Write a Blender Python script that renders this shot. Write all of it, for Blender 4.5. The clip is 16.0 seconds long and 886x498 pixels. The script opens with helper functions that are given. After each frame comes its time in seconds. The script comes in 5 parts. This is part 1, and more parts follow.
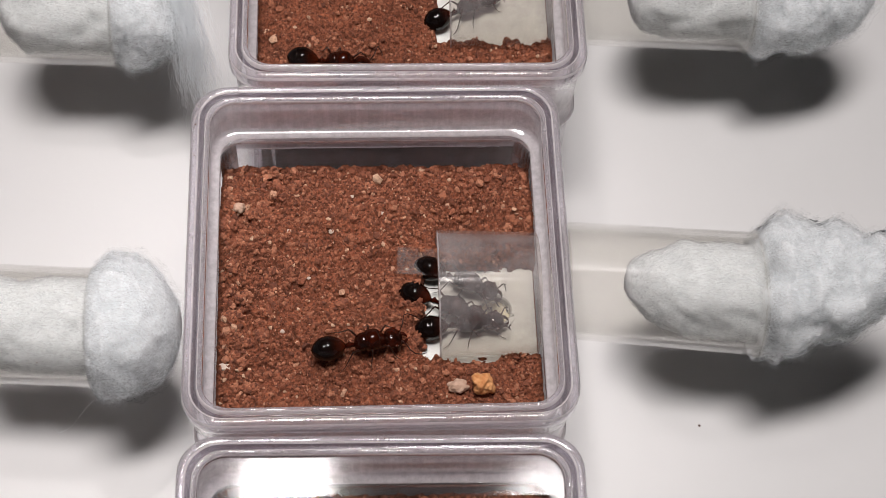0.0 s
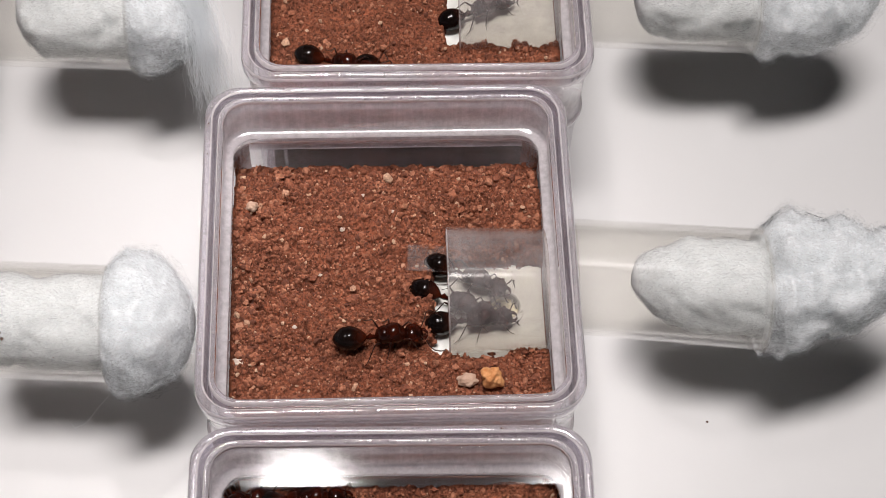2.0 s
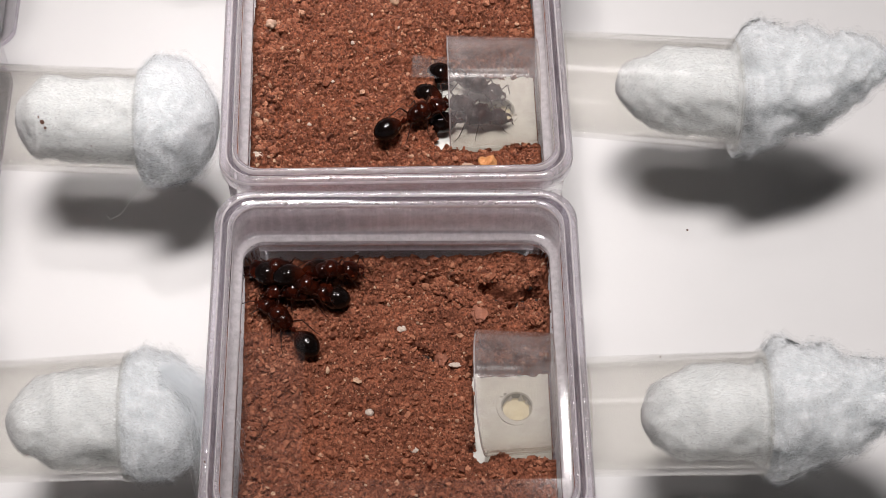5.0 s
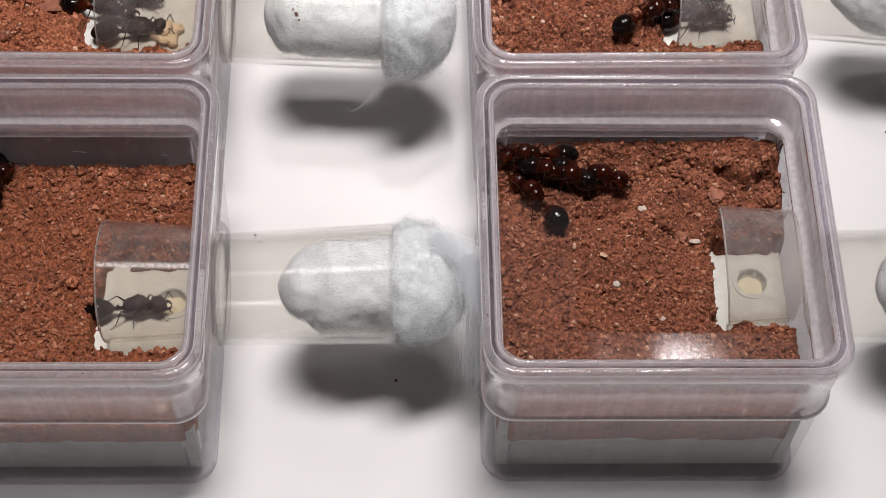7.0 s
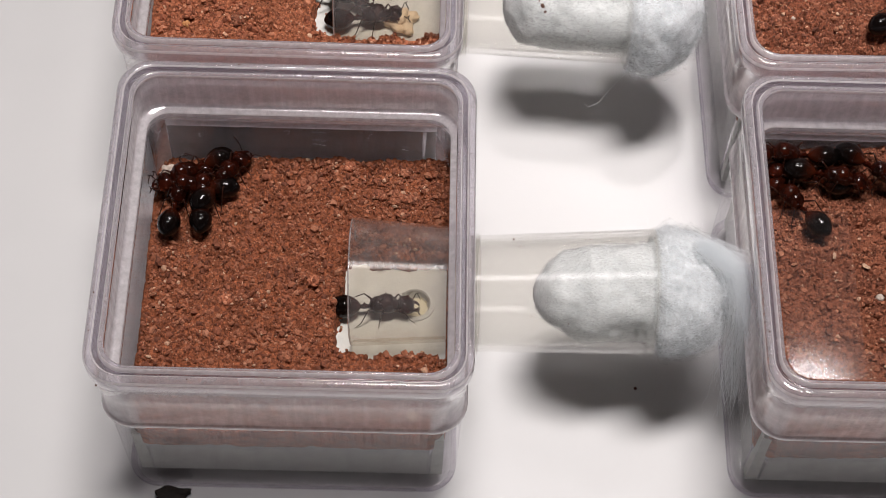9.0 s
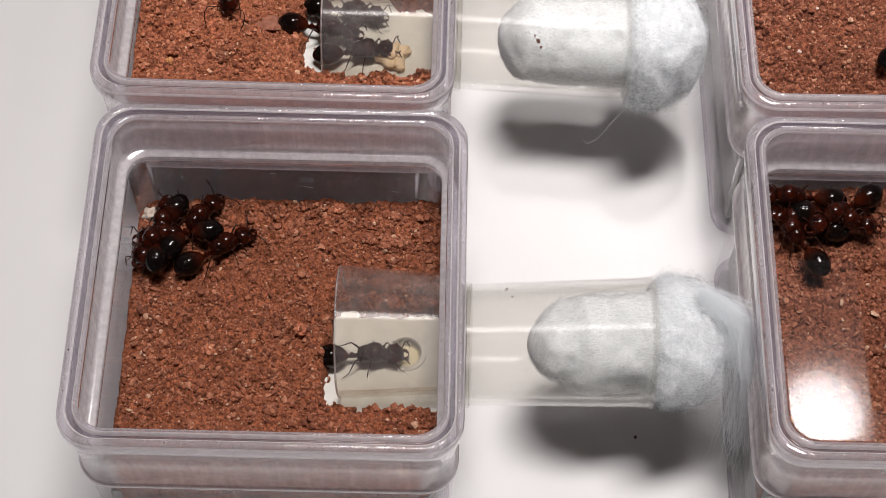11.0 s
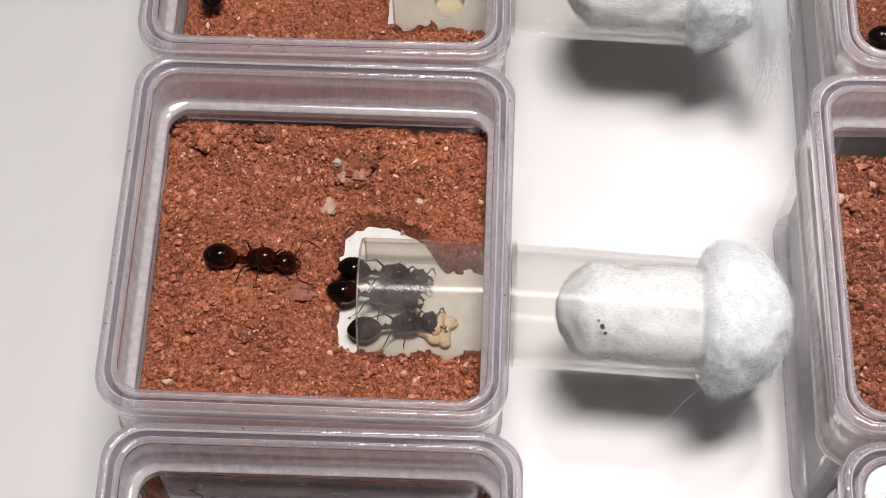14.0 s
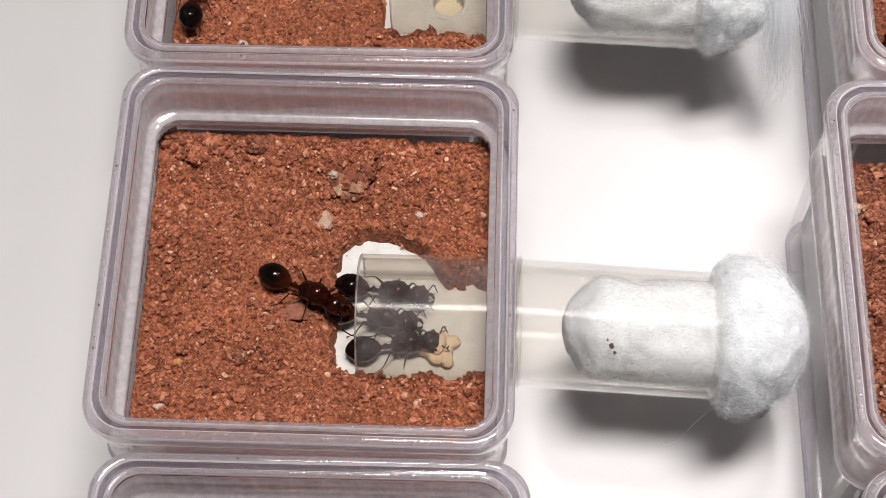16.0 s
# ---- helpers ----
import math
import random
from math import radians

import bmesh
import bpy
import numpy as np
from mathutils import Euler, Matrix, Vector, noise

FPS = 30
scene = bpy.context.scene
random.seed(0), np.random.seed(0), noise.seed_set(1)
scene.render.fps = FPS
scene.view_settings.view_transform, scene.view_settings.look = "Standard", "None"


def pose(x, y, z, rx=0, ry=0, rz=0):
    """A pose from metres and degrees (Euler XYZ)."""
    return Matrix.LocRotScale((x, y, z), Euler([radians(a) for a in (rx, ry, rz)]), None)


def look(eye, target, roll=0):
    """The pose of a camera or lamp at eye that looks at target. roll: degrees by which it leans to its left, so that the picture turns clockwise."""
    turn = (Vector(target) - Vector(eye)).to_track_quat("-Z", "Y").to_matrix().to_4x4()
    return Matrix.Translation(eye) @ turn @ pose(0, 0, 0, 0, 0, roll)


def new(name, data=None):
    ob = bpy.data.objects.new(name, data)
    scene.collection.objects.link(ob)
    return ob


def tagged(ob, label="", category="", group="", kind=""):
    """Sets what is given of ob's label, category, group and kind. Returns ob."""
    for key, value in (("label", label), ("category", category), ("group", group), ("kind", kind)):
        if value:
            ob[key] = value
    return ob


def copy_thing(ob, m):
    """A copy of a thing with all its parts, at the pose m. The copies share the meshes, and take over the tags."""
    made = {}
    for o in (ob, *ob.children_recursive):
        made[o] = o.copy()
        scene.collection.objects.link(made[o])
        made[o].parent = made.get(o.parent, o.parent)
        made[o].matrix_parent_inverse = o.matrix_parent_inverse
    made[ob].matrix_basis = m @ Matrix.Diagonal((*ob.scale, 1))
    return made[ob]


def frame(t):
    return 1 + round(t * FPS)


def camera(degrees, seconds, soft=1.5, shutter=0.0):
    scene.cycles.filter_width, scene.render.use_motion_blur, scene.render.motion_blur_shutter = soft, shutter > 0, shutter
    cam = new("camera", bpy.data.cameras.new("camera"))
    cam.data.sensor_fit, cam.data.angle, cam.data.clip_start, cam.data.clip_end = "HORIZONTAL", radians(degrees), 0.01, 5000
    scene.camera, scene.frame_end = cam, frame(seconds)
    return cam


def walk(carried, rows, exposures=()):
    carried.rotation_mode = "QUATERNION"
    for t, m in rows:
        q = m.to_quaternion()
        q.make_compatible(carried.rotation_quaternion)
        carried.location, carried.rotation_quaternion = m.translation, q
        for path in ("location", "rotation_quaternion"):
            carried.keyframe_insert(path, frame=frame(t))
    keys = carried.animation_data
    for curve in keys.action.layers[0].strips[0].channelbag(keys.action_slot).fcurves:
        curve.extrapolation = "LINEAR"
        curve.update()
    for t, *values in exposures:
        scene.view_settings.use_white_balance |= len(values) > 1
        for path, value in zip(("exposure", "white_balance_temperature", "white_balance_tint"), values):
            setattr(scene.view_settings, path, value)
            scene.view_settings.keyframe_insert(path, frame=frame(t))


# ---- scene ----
cam = camera(28.95, 16.0, soft=0.85)
PATH = [
    (0, (-0.00172, -0.05403, 0.23520), (0.00713, 0.03969, 0.05874), 4.58),
    (0.5, (0.00161, -0.05612, 0.23511), (0.00812, 0.03917, 0.05939), 3.34),
    (1, (0.00203, -0.05230, 0.23934), (0.01237, 0.04229, 0.06343), 5.06),
    (1.5, (0.00204, -0.05698, 0.23756), (0.01094, 0.03882, 0.06222), 4.29),
    (2, (-0.00039, -0.05937, 0.23652), (0.00612, 0.03709, 0.06144), 3.05),
    (2.5, (-0.00036, -0.06373, 0.23350), (0.00461, 0.03481, 0.05953), 2.30),
    (3, (-0.00315, -0.07139, 0.23785), (0.00308, 0.02625, 0.06342), 2.87),
    (3.5, (-0.00179, -0.08392, 0.23611), (0.00369, 0.01657, 0.06328), 2.47),
    (4, (0.00064, -0.09246, 0.23645), (0.00575, 0.00864, 0.06396), 2.22),
    (4.2, (0.00113, -0.09490, 0.23712), (0.00530, 0.00573, 0.06433), 1.72),
    (6.3, (-0.00548, -0.11835, 0.23943), (0.00055, -0.01327, 0.06937), 2.51),
    (6.5, (-0.01044, -0.12131, 0.23854), (-0.00573, -0.01602, 0.06856), 1.79),
    (7, (-0.03609, -0.12780, 0.23961), (-0.03099, -0.02405, 0.06870), 2.44),
    (7.5, (-0.05737, -0.12703, 0.23810), (-0.05428, -0.02628, 0.06536), 2.57),
    (8, (-0.07099, -0.12417, 0.23638), (-0.06785, -0.02256, 0.06414), 3.09),
    (8.5, (-0.07067, -0.11952, 0.23521), (-0.06742, -0.01900, 0.06234), 3.10),
    (10.8, (-0.06628, -0.10758, 0.23158), (-0.06642, -0.01041, 0.05677), 1.11),
    (11, (-0.06615, -0.10440, 0.23103), (-0.06536, -0.00711, 0.05630), 1.70),
    (11.5, (-0.06510, -0.09336, 0.22785), (-0.06529, 0.00434, 0.05334), 1.12),
    (12, (-0.06587, -0.07585, 0.22779), (-0.06676, 0.01830, 0.05133), 0.87),
    (12.5, (-0.06540, -0.06007, 0.22809), (-0.06614, 0.03187, 0.05048), 1.08),
    (13, (-0.06562, -0.04810, 0.22989), (-0.06808, 0.04134, 0.05102), 0.12),
    (13.5, (-0.06654, -0.04688, 0.23025), (-0.07011, 0.04251, 0.05138), -0.43),
    (14, (-0.06906, -0.04588, 0.23001), (-0.07236, 0.04237, 0.05057), -0.29),
    (14.5, (-0.07186, -0.04363, 0.22977), (-0.07497, 0.04411, 0.05007), -0.27),
    (15, (-0.07230, -0.04373, 0.23007), (-0.07495, 0.04377, 0.05025), -0.11),
    (15.5, (-0.07123, -0.04259, 0.22796), (-0.07340, 0.04423, 0.04780), 0.07),
    (16, (-0.07031, -0.03802, 0.22377), (-0.07281, 0.04835, 0.04339), -0.26),
]
EXPOSURES = [(0, -0.20), (2.0, -0.05), (3.5, 0.04), (7.0, 0.05), (11.5, 0.10), (14.5, 0.14), (16.0, 0.14)]
walk(cam, [(t, look(e, g, r)) for t, e, g, r in PATH], EXPOSURES)
MM = 0.001

# ---------- light: a room at night, a long lamp high over the table and two small lamp heads behind it ----------
world = bpy.data.worlds.new("room_air")
world.use_nodes = True
world.node_tree.nodes["Background"].inputs["Color"].default_value = (0.9, 0.95, 1.0, 1)
world.node_tree.nodes["Background"].inputs["Strength"].default_value = 0.012
scene.world = world


def lamp(x, y, z, aim, size, watts, spread, deep=0.0):
    data = bpy.data.lights.new("lamp_head", "AREA")
    data.shape, data.size, data.size_y, data.energy, data.color, data.spread = "ELLIPSE", size, deep or size, watts, (1.0, 0.940, 0.936), radians(spread)
    ob = new("lamp_head", data)
    ob.matrix_world = look((x, y, z), aim)


lamp(-0.018, 0.044, 0.720, (-0.020, 0.050, 0.0), 0.280, 0.90, 70, 0.120)
lamp(-0.026, 0.123, 0.320, (-0.010, 0.060, 0.0), 0.025, 0.009, 24)
lamp(0.052, 0.116, 0.320, (-0.020, 0.0, 0.0), 0.025, 0.034, 150)
scene.view_settings.exposure = 0.0

# ---------- materials ----------


def material(name):
    m = bpy.data.materials.new(name)
    m.use_nodes = True
    nt = m.node_tree
    return m, nt, nt.nodes["Principled BSDF"]


def node(nt, kind, **values):
    n = nt.nodes.new(kind)
    for key, value in values.items():
        n.inputs[key.replace("_", " ")].default_value = value
    return n


def coords(nt):
    return nt.nodes.new("ShaderNodeTexCoord").outputs["Object"]


def noise_tex(nt, scale, detail=4, rough=0.6):
    n = node(nt, "ShaderNodeTexNoise", Scale=scale, Detail=detail, Roughness=rough)
    nt.links.new(coords(nt), n.inputs["Vector"])
    return n.outputs["Fac"]


def ramp(nt, fac, stops):
    r = nt.nodes.new("ShaderNodeValToRGB")
    while len(r.color_ramp.elements) < len(stops):
        r.color_ramp.elements.new(0.5)
    for e, (at, c) in zip(r.color_ramp.elements, stops):
        e.position, e.color = at, (*c, 1)
    nt.links.new(fac, r.inputs["Fac"])
    return r.outputs["Color"]


def mixed(nt, fac, a, b, mode="MIX"):
    m = nt.nodes.new("ShaderNodeMix")
    m.data_type, m.blend_type = "RGBA", mode
    for value, slot in ((fac, m.inputs[0]), (a, m.inputs[6]), (b, m.inputs[7])):
        if isinstance(value, (int, float)):
            slot.default_value = value
        elif isinstance(value, tuple):
            slot.default_value = (*value, 1)
        else:
            nt.links.new(value, slot)
    return m.outputs[2]


def bumped(nt, bsdf, height, strength, distance):
    b = node(nt, "ShaderNodeBump", Strength=strength, Distance=distance)
    nt.links.new(height, b.inputs["Height"])
    nt.links.new(b.outputs["Normal"], bsdf.inputs["Normal"])


def thin_plastic(name, tint, haze, rough=0.11, drawn=True, scuffed=False, shine=1.0, head=0.04, even=False):
    """Thin drawn plastic: clear with a tint, gloss by Fresnel, and haze for scratches and painted light."""
    m, nt, b = material(name)
    nt.nodes.remove(b)
    clear, gloss, mix, milky, veil, back, front = (nt.nodes.new("ShaderNode" + k) for k in ("BsdfTransparent", "BsdfGlossy", "MixShader", "MixShader", "MixShader", "BsdfTranslucent", "BsdfDiffuse"))
    facing = node(nt, "ShaderNodeLayerWeight", Blend=0.5)
    power = nt.nodes.new("ShaderNodeMath")
    power.operation = "POWER"
    power.inputs[1].default_value = 3.2
    fres = nt.nodes.new("ShaderNodeMath")
    fres.operation = "MULTIPLY_ADD"
    fres.inputs[1].default_value, fres.inputs[2].default_value = 0.75 * shine, head
    nt.links.new(facing.outputs["Facing"], power.inputs[0])
    nt.links.new(power.outputs[0], fres.inputs[0])
    clear.inputs["Color"].default_value = (*tint, 1)
    gloss.inputs["Color"].default_value = (1, 1, 1, 1)
    gloss.inputs["Roughness"].default_value = rough
    veil.inputs[0].default_value = 0.4
    # Pinkish veil: the soil's reflection is put into the haze colour.
    for n in (back, front):
        n.inputs["Color"].default_value = (0.87, 0.83, 0.84, 1)
    nt.links.new(front.outputs[0], veil.inputs[1])
    nt.links.new(back.outputs[0], veil.inputs[2])
    low, high = (0.8, 1.25) if even else (0.4, 2.2)
    haze_mask = ramp(nt, noise_tex(nt, 900 if even else 260, 6, 0.7), [(0.35, (haze * low,) * 3), (0.8, (haze * high,) * 3)])
    if scuffed:
        upright = node(nt, "ShaderNodeMapping", Scale=(700, 700, 45))
        nt.links.new(coords(nt), upright.inputs["Vector"])
        rub = node(nt, "ShaderNodeTexNoise", Scale=1.0, Detail=4, Roughness=0.65)
        nt.links.new(upright.outputs["Vector"], rub.inputs["Vector"])
        haze_mask = mixed(nt, 1.0, haze_mask, ramp(nt, rub.outputs["Fac"], [(0.46, (0.0,) * 3), (0.74, (min(haze * 2.2, 0.2),) * 3)]), "ADD")
    nt.links.new(haze_mask, milky.inputs[0])
    nt.links.new(clear.outputs[0], milky.inputs[1])
    nt.links.new(veil.outputs[0], milky.inputs[2])
    nt.links.new(fres.outputs[0], mix.inputs[0])
    nt.links.new(milky.outputs[0], mix.inputs[1])
    nt.links.new(gloss.outputs[0], mix.inputs[2])
    nt.links.new(mix.outputs[0], nt.nodes["Material Output"].inputs["Surface"])
    if not drawn:
        return m
    stretch = node(nt, "ShaderNodeMapping", Scale=(90, 18, 18))
    nt.links.new(coords(nt), stretch.inputs["Vector"])
    waves = node(nt, "ShaderNodeTexNoise", Scale=1.0, Detail=3)
    nt.links.new(stretch.outputs["Vector"], waves.inputs["Vector"])
    bump = node(nt, "ShaderNodeBump", Strength=0.22, Distance=0.0006)
    nt.links.new(waves.outputs["Fac"], bump.inputs["Height"])
    nt.links.new(bump.outputs["Normal"], gloss.inputs["Normal"])
    return m


PLASTIC = thin_plastic("clear_box_plastic", (0.972, 0.964, 0.976), 0.035, 0.03, False, True, 0.42, 0.02)
# Band haze holds scuffs and painted light; rim haze is painted light.
BAND_PLASTIC = thin_plastic("hazy_band_plastic", (0.955, 0.945, 0.96), 0.58, 0.06, False, True, 0.8, 0.04, True)
RIM_PLASTIC = thin_plastic("worn_rim_plastic", (0.88, 0.86, 0.905), 0.27, 0.07, False, False, 1.2, 0.06, True)
# Groove shade is put into the tint, edge highlights into white haze.
SHADED_GROOVE = thin_plastic("grey_groove_plastic", (0.55, 0.52, 0.58), 0.05, 0.06, False)
GLINT_PLASTIC = thin_plastic("bright_moulded_edge", (0.95, 0.94, 0.96), 0.80, 0.12, False, False, 1.6, 0.16, True)
TUBE = thin_plastic("clear_tube_plastic", (0.945, 0.94, 0.925), 0.03, 0.10, True, False, 1.0, 0.002)
JOINT = thin_plastic("joint_plastic", (0.80, 0.775, 0.815), 0.05, 0.2, False)
WORN_SHELTER = thin_plastic("scratched_shelter_plastic", (0.90, 0.885, 0.86), 0.095, 0.12, True, False, 0.8, 0.007)
SHELTER = thin_plastic("shelter_plastic", (0.905, 0.885, 0.85), 0.06, 0.12, True, False, 0.6, 0.004)
EDGE_PLASTIC = thin_plastic("cut_edge_plastic", (0.80, 0.79, 0.77), 0.30, 0.15, False)
PANE = thin_plastic("clear_pane_plastic", (0.995, 0.995, 0.995), 0.006, 0.085, False, False, 0.8, 0.019)


def soil_material(name, low, high):
    m, nt, b = material(name)
    big = ramp(nt, noise_tex(nt, 130, 3), [(0.3, low), (0.7, high)])
    fine = ramp(nt, noise_tex(nt, 1900, 3, 0.7), [(0.3, (0.20, 0.16, 0.135)), (0.50, (0.90, 0.81, 0.71)), (0.72, (1.85, 1.68, 1.48))])
    c = mixed(nt, 1.0, big, fine, "MULTIPLY")
    nt.links.new(c, b.inputs["Base Color"])
    b.inputs["Roughness"].default_value = 0.9
    b.inputs["Specular IOR Level"].default_value = 0.25
    bumped(nt, b, noise_tex(nt, 2600, 4, 0.7), 1.0, 0.0004)
    return m


def crumb_material(name, k):
    m, nt, b = material(name)
    rnd = nt.nodes.new("ShaderNodeNewGeometry").outputs["Random Per Island"]
    c = ramp(nt, rnd, [(at, tuple(k * v * q for v, q in zip(c, (1.13, 1.10, 1.02)))) for at, c in ((0.0, (0.150, 0.046, 0.023)), (0.32, (0.270, 0.085, 0.043)), (0.72, (0.375, 0.138, 0.074)), (0.95, (0.475, 0.205, 0.122)), (0.992, (0.620, 0.410, 0.290)))])
    fine = ramp(nt, noise_tex(nt, 3000, 2), [(0.3, (0.6,) * 3), (0.7, (1.2,) * 3)])
    nt.links.new(mixed(nt, 1.0, c, fine, "MULTIPLY"), b.inputs["Base Color"])
    b.inputs["Roughness"].default_value = 0.85
    return m


def rough_stone(name, a, c, scale=900):
    m, nt, b = material(name)
    nt.links.new(ramp(nt, noise_tex(nt, scale, 4), [(0.3, a), (0.7, c)]), b.inputs["Base Color"])
    b.inputs["Roughness"].default_value = 0.75
    bumped(nt, b, noise_tex(nt, 2500, 3), 0.6, 0.0002)
    return m


DAMP_SOIL, DAMP_CRUMB = soil_material("damp_clay_soil", (0.172, 0.065, 0.041), (0.294, 0.114, 0.069)), crumb_material("damp_clay_crumbs", 0.74)
DRY_SOIL, DRY_CRUMB = soil_material("dry_clay_soil", (0.275, 0.103, 0.056), (0.459, 0.177, 0.099)), crumb_material("dry_clay_crumbs", 1.08)
TAN_SOIL, TAN_CRUMB = soil_material("tan_clay_soil", (0.209, 0.073, 0.038), (0.351, 0.128, 0.068)), crumb_material("tan_clay_crumbs", 0.80)
DARK_SOIL, DARK_CRUMB = soil_material("brown_clay_soil", (0.137, 0.049, 0.028), (0.238, 0.086, 0.049)), crumb_material("brown_clay_crumbs", 0.70)
PLASTER = rough_stone("white_plaster", (0.60, 0.61, 0.575), (0.70, 0.71, 0.675), 600)
# Darker plaster: a damp tone with shade put into the colour as well.
DAMP_SHADED_PLASTER = rough_stone("damp_plaster", (0.30, 0.305, 0.285), (0.40, 0.405, 0.38), 500)
ORANGE_STONE = rough_stone("orange_stone", (0.45, 0.17, 0.05), (0.62, 0.33, 0.14))
PALE_STONE = rough_stone("pale_stone", (0.36, 0.22, 0.15), (0.50, 0.35, 0.26))
BROWN_CLOD = rough_stone("brown_clod", (0.19, 0.068, 0.040), (0.33, 0.125, 0.070), 1500)
DARK_CLOD = rough_stone("dark_clod", (0.045, 0.022, 0.014), (0.15, 0.065, 0.04))
# For the painted shade in b3's cracks and the clump by box a3.
NEAR_BLACK = rough_stone("black_dirt", (0.008, 0.006, 0.005), (0.03, 0.02, 0.015))
WHITE_GRIT = rough_stone("white_grit", (0.42, 0.34, 0.28), (0.60, 0.51, 0.43))
BROOD = rough_stone("cream_brood", (0.70, 0.54, 0.36), (0.82, 0.68, 0.48), 1200)
CREAM = rough_stone("cream_drop", (0.70, 0.64, 0.46), (0.80, 0.75, 0.57))


def cotton_material(name, c0, c1):
    m, nt, b = material(name)
    nt.links.new(ramp(nt, noise_tex(nt, 350, 5, 0.7), [(0.3, c0), (0.7, c1)]), b.inputs["Base Color"])
    b.inputs["Roughness"].default_value = 0.95
    b.inputs["Specular IOR Level"].default_value = 0.1
    b.inputs["Subsurface Weight"].default_value = 0.9
    b.inputs["Subsurface Radius"].default_value = (1.0, 1.0, 1.0)
    b.inputs["Subsurface Scale"].default_value = 0.006
    streaks = []
    for turn in ((0.3, 0.5, 0.2), (-0.6, 0.2, 1.1)):
        fibres = node(nt, "ShaderNodeMapping", Scale=(260, 1900, 900), Rotation=turn)
        nt.links.new(coords(nt), fibres.inputs["Vector"])
        streak = node(nt, "ShaderNodeTexNoise", Scale=1.0, Detail=4, Roughness=0.65, Distortion=2.2)
        nt.links.new(fibres.outputs["Vector"], streak.inputs["Vector"])
        streaks.append(streak.outputs["Fac"])
    bumped(nt, b, mixed(nt, 0.5, streaks[0], streaks[1]), 0.22, 0.0005)
    return m


def fibre_material():
    m, nt, b = material("cotton_fibre")
    d, s, mix = nt.nodes.new("ShaderNodeBsdfDiffuse"), nt.nodes.new("ShaderNodeBsdfTranslucent"), nt.nodes.new("ShaderNodeMixShader")
    mix.inputs[0].default_value = 0.6
    for n in (d, s):
        n.inputs["Color"].default_value = (0.91, 0.93, 0.94, 1)
    nt.links.new(d.outputs[0], mix.inputs[1])
    nt.links.new(s.outputs[0], mix.inputs[2])
    nt.links.new(mix.outputs[0], nt.nodes["Material Output"].inputs["Surface"])
    return m


def fluff_material(name, edge):
    """Loose cotton: matted fibre clumps with clear gaps."""
    m, nt, b = material(name)
    clear, d, t, both, mix = (nt.nodes.new("ShaderNode" + k) for k in ("BsdfTransparent", "BsdfDiffuse", "BsdfTranslucent", "MixShader", "MixShader"))
    for n in (d, t):
        n.inputs["Color"].default_value = (0.93, 0.95, 0.96, 1)
    fibres = node(nt, "ShaderNodeMapping", Scale=(500, 1300, 1300), Rotation=(0.4, 0.7, 0.3))
    nt.links.new(coords(nt), fibres.inputs["Vector"])
    tangle = node(nt, "ShaderNodeTexNoise", Scale=1.0, Detail=5, Roughness=0.75, Distortion=3.0)
    nt.links.new(fibres.outputs["Vector"], tangle.inputs["Vector"])
    both.inputs[0].default_value = 0.5
    nt.links.new(d.outputs[0], both.inputs[1])
    nt.links.new(t.outputs[0], both.inputs[2])
    nt.links.new(ramp(nt, tangle.outputs["Fac"], [(edge, (0, 0, 0)), (edge + 0.2, (0.36,) * 3)]), mix.inputs[0])
    nt.links.new(clear.outputs[0], mix.inputs[1])
    nt.links.new(both.outputs[0], mix.inputs[2])
    nt.links.new(mix.outputs[0], nt.nodes["Material Output"].inputs["Surface"])
    return m


FLUFF = [fluff_material("loose_cotton_inner", 0.42), fluff_material("loose_cotton_outer", 0.52)]
COTTON, FIBRE = cotton_material("cotton_wool", (0.60, 0.625, 0.63), (0.71, 0.735, 0.74)), fibre_material()


def table_material():
    m, nt, b = material("white_laminate")
    nt.links.new(ramp(nt, noise_tex(nt, 14, 5), [(0.3, (0.60, 0.598, 0.592)), (0.7, (0.64, 0.636, 0.628))]), b.inputs["Base Color"])
    b.inputs["Roughness"].default_value = 0.42
    bumped(nt, b, noise_tex(nt, 1200, 3), 0.08, 0.0001)
    return m


TABLE = table_material()


def paint(name, c):
    m, nt, b = material(name)
    nt.links.new(ramp(nt, noise_tex(nt, 6, 4), [(0.3, tuple(v * 0.92 for v in c)), (0.7, c)]), b.inputs["Base Color"])
    b.inputs["Roughness"].default_value = 0.8
    return m


# Unseen room: bluish walls and pale ceiling are added to set the bounce light.
WALL_PAINT, FLOOR_WOOD, CEILING_PAINT = paint("wall_paint", (0.40, 0.425, 0.45)), paint("floor_brown", (0.22, 0.18, 0.15)), paint("ceiling_paint", (0.62, 0.61, 0.60))


def chitin(name, dark, light, scale, rough=0.22):
    m, nt, b = material(name)
    nt.links.new(ramp(nt, noise_tex(nt, scale, 3), [(0.32, dark), (0.7, light)]), b.inputs["Base Color"])
    b.inputs["Roughness"].default_value = rough
    b.inputs["Specular IOR Level"].default_value = 0.22
    bumped(nt, b, noise_tex(nt, 4500, 3), 0.10, 0.00006)
    return m


RED_CHITIN = chitin("red_brown_chitin", (0.006, 0.0014, 0.0008), (0.042, 0.0058, 0.0018), 420, 0.15)
HEAD_CHITIN = chitin("dark_red_chitin", (0.005, 0.0013, 0.0008), (0.042, 0.0055, 0.0018), 500, 0.15)
LIMB_CHITIN = chitin("limb_chitin", (0.010, 0.004, 0.0025), (0.045, 0.012, 0.007), 900, 0.3)


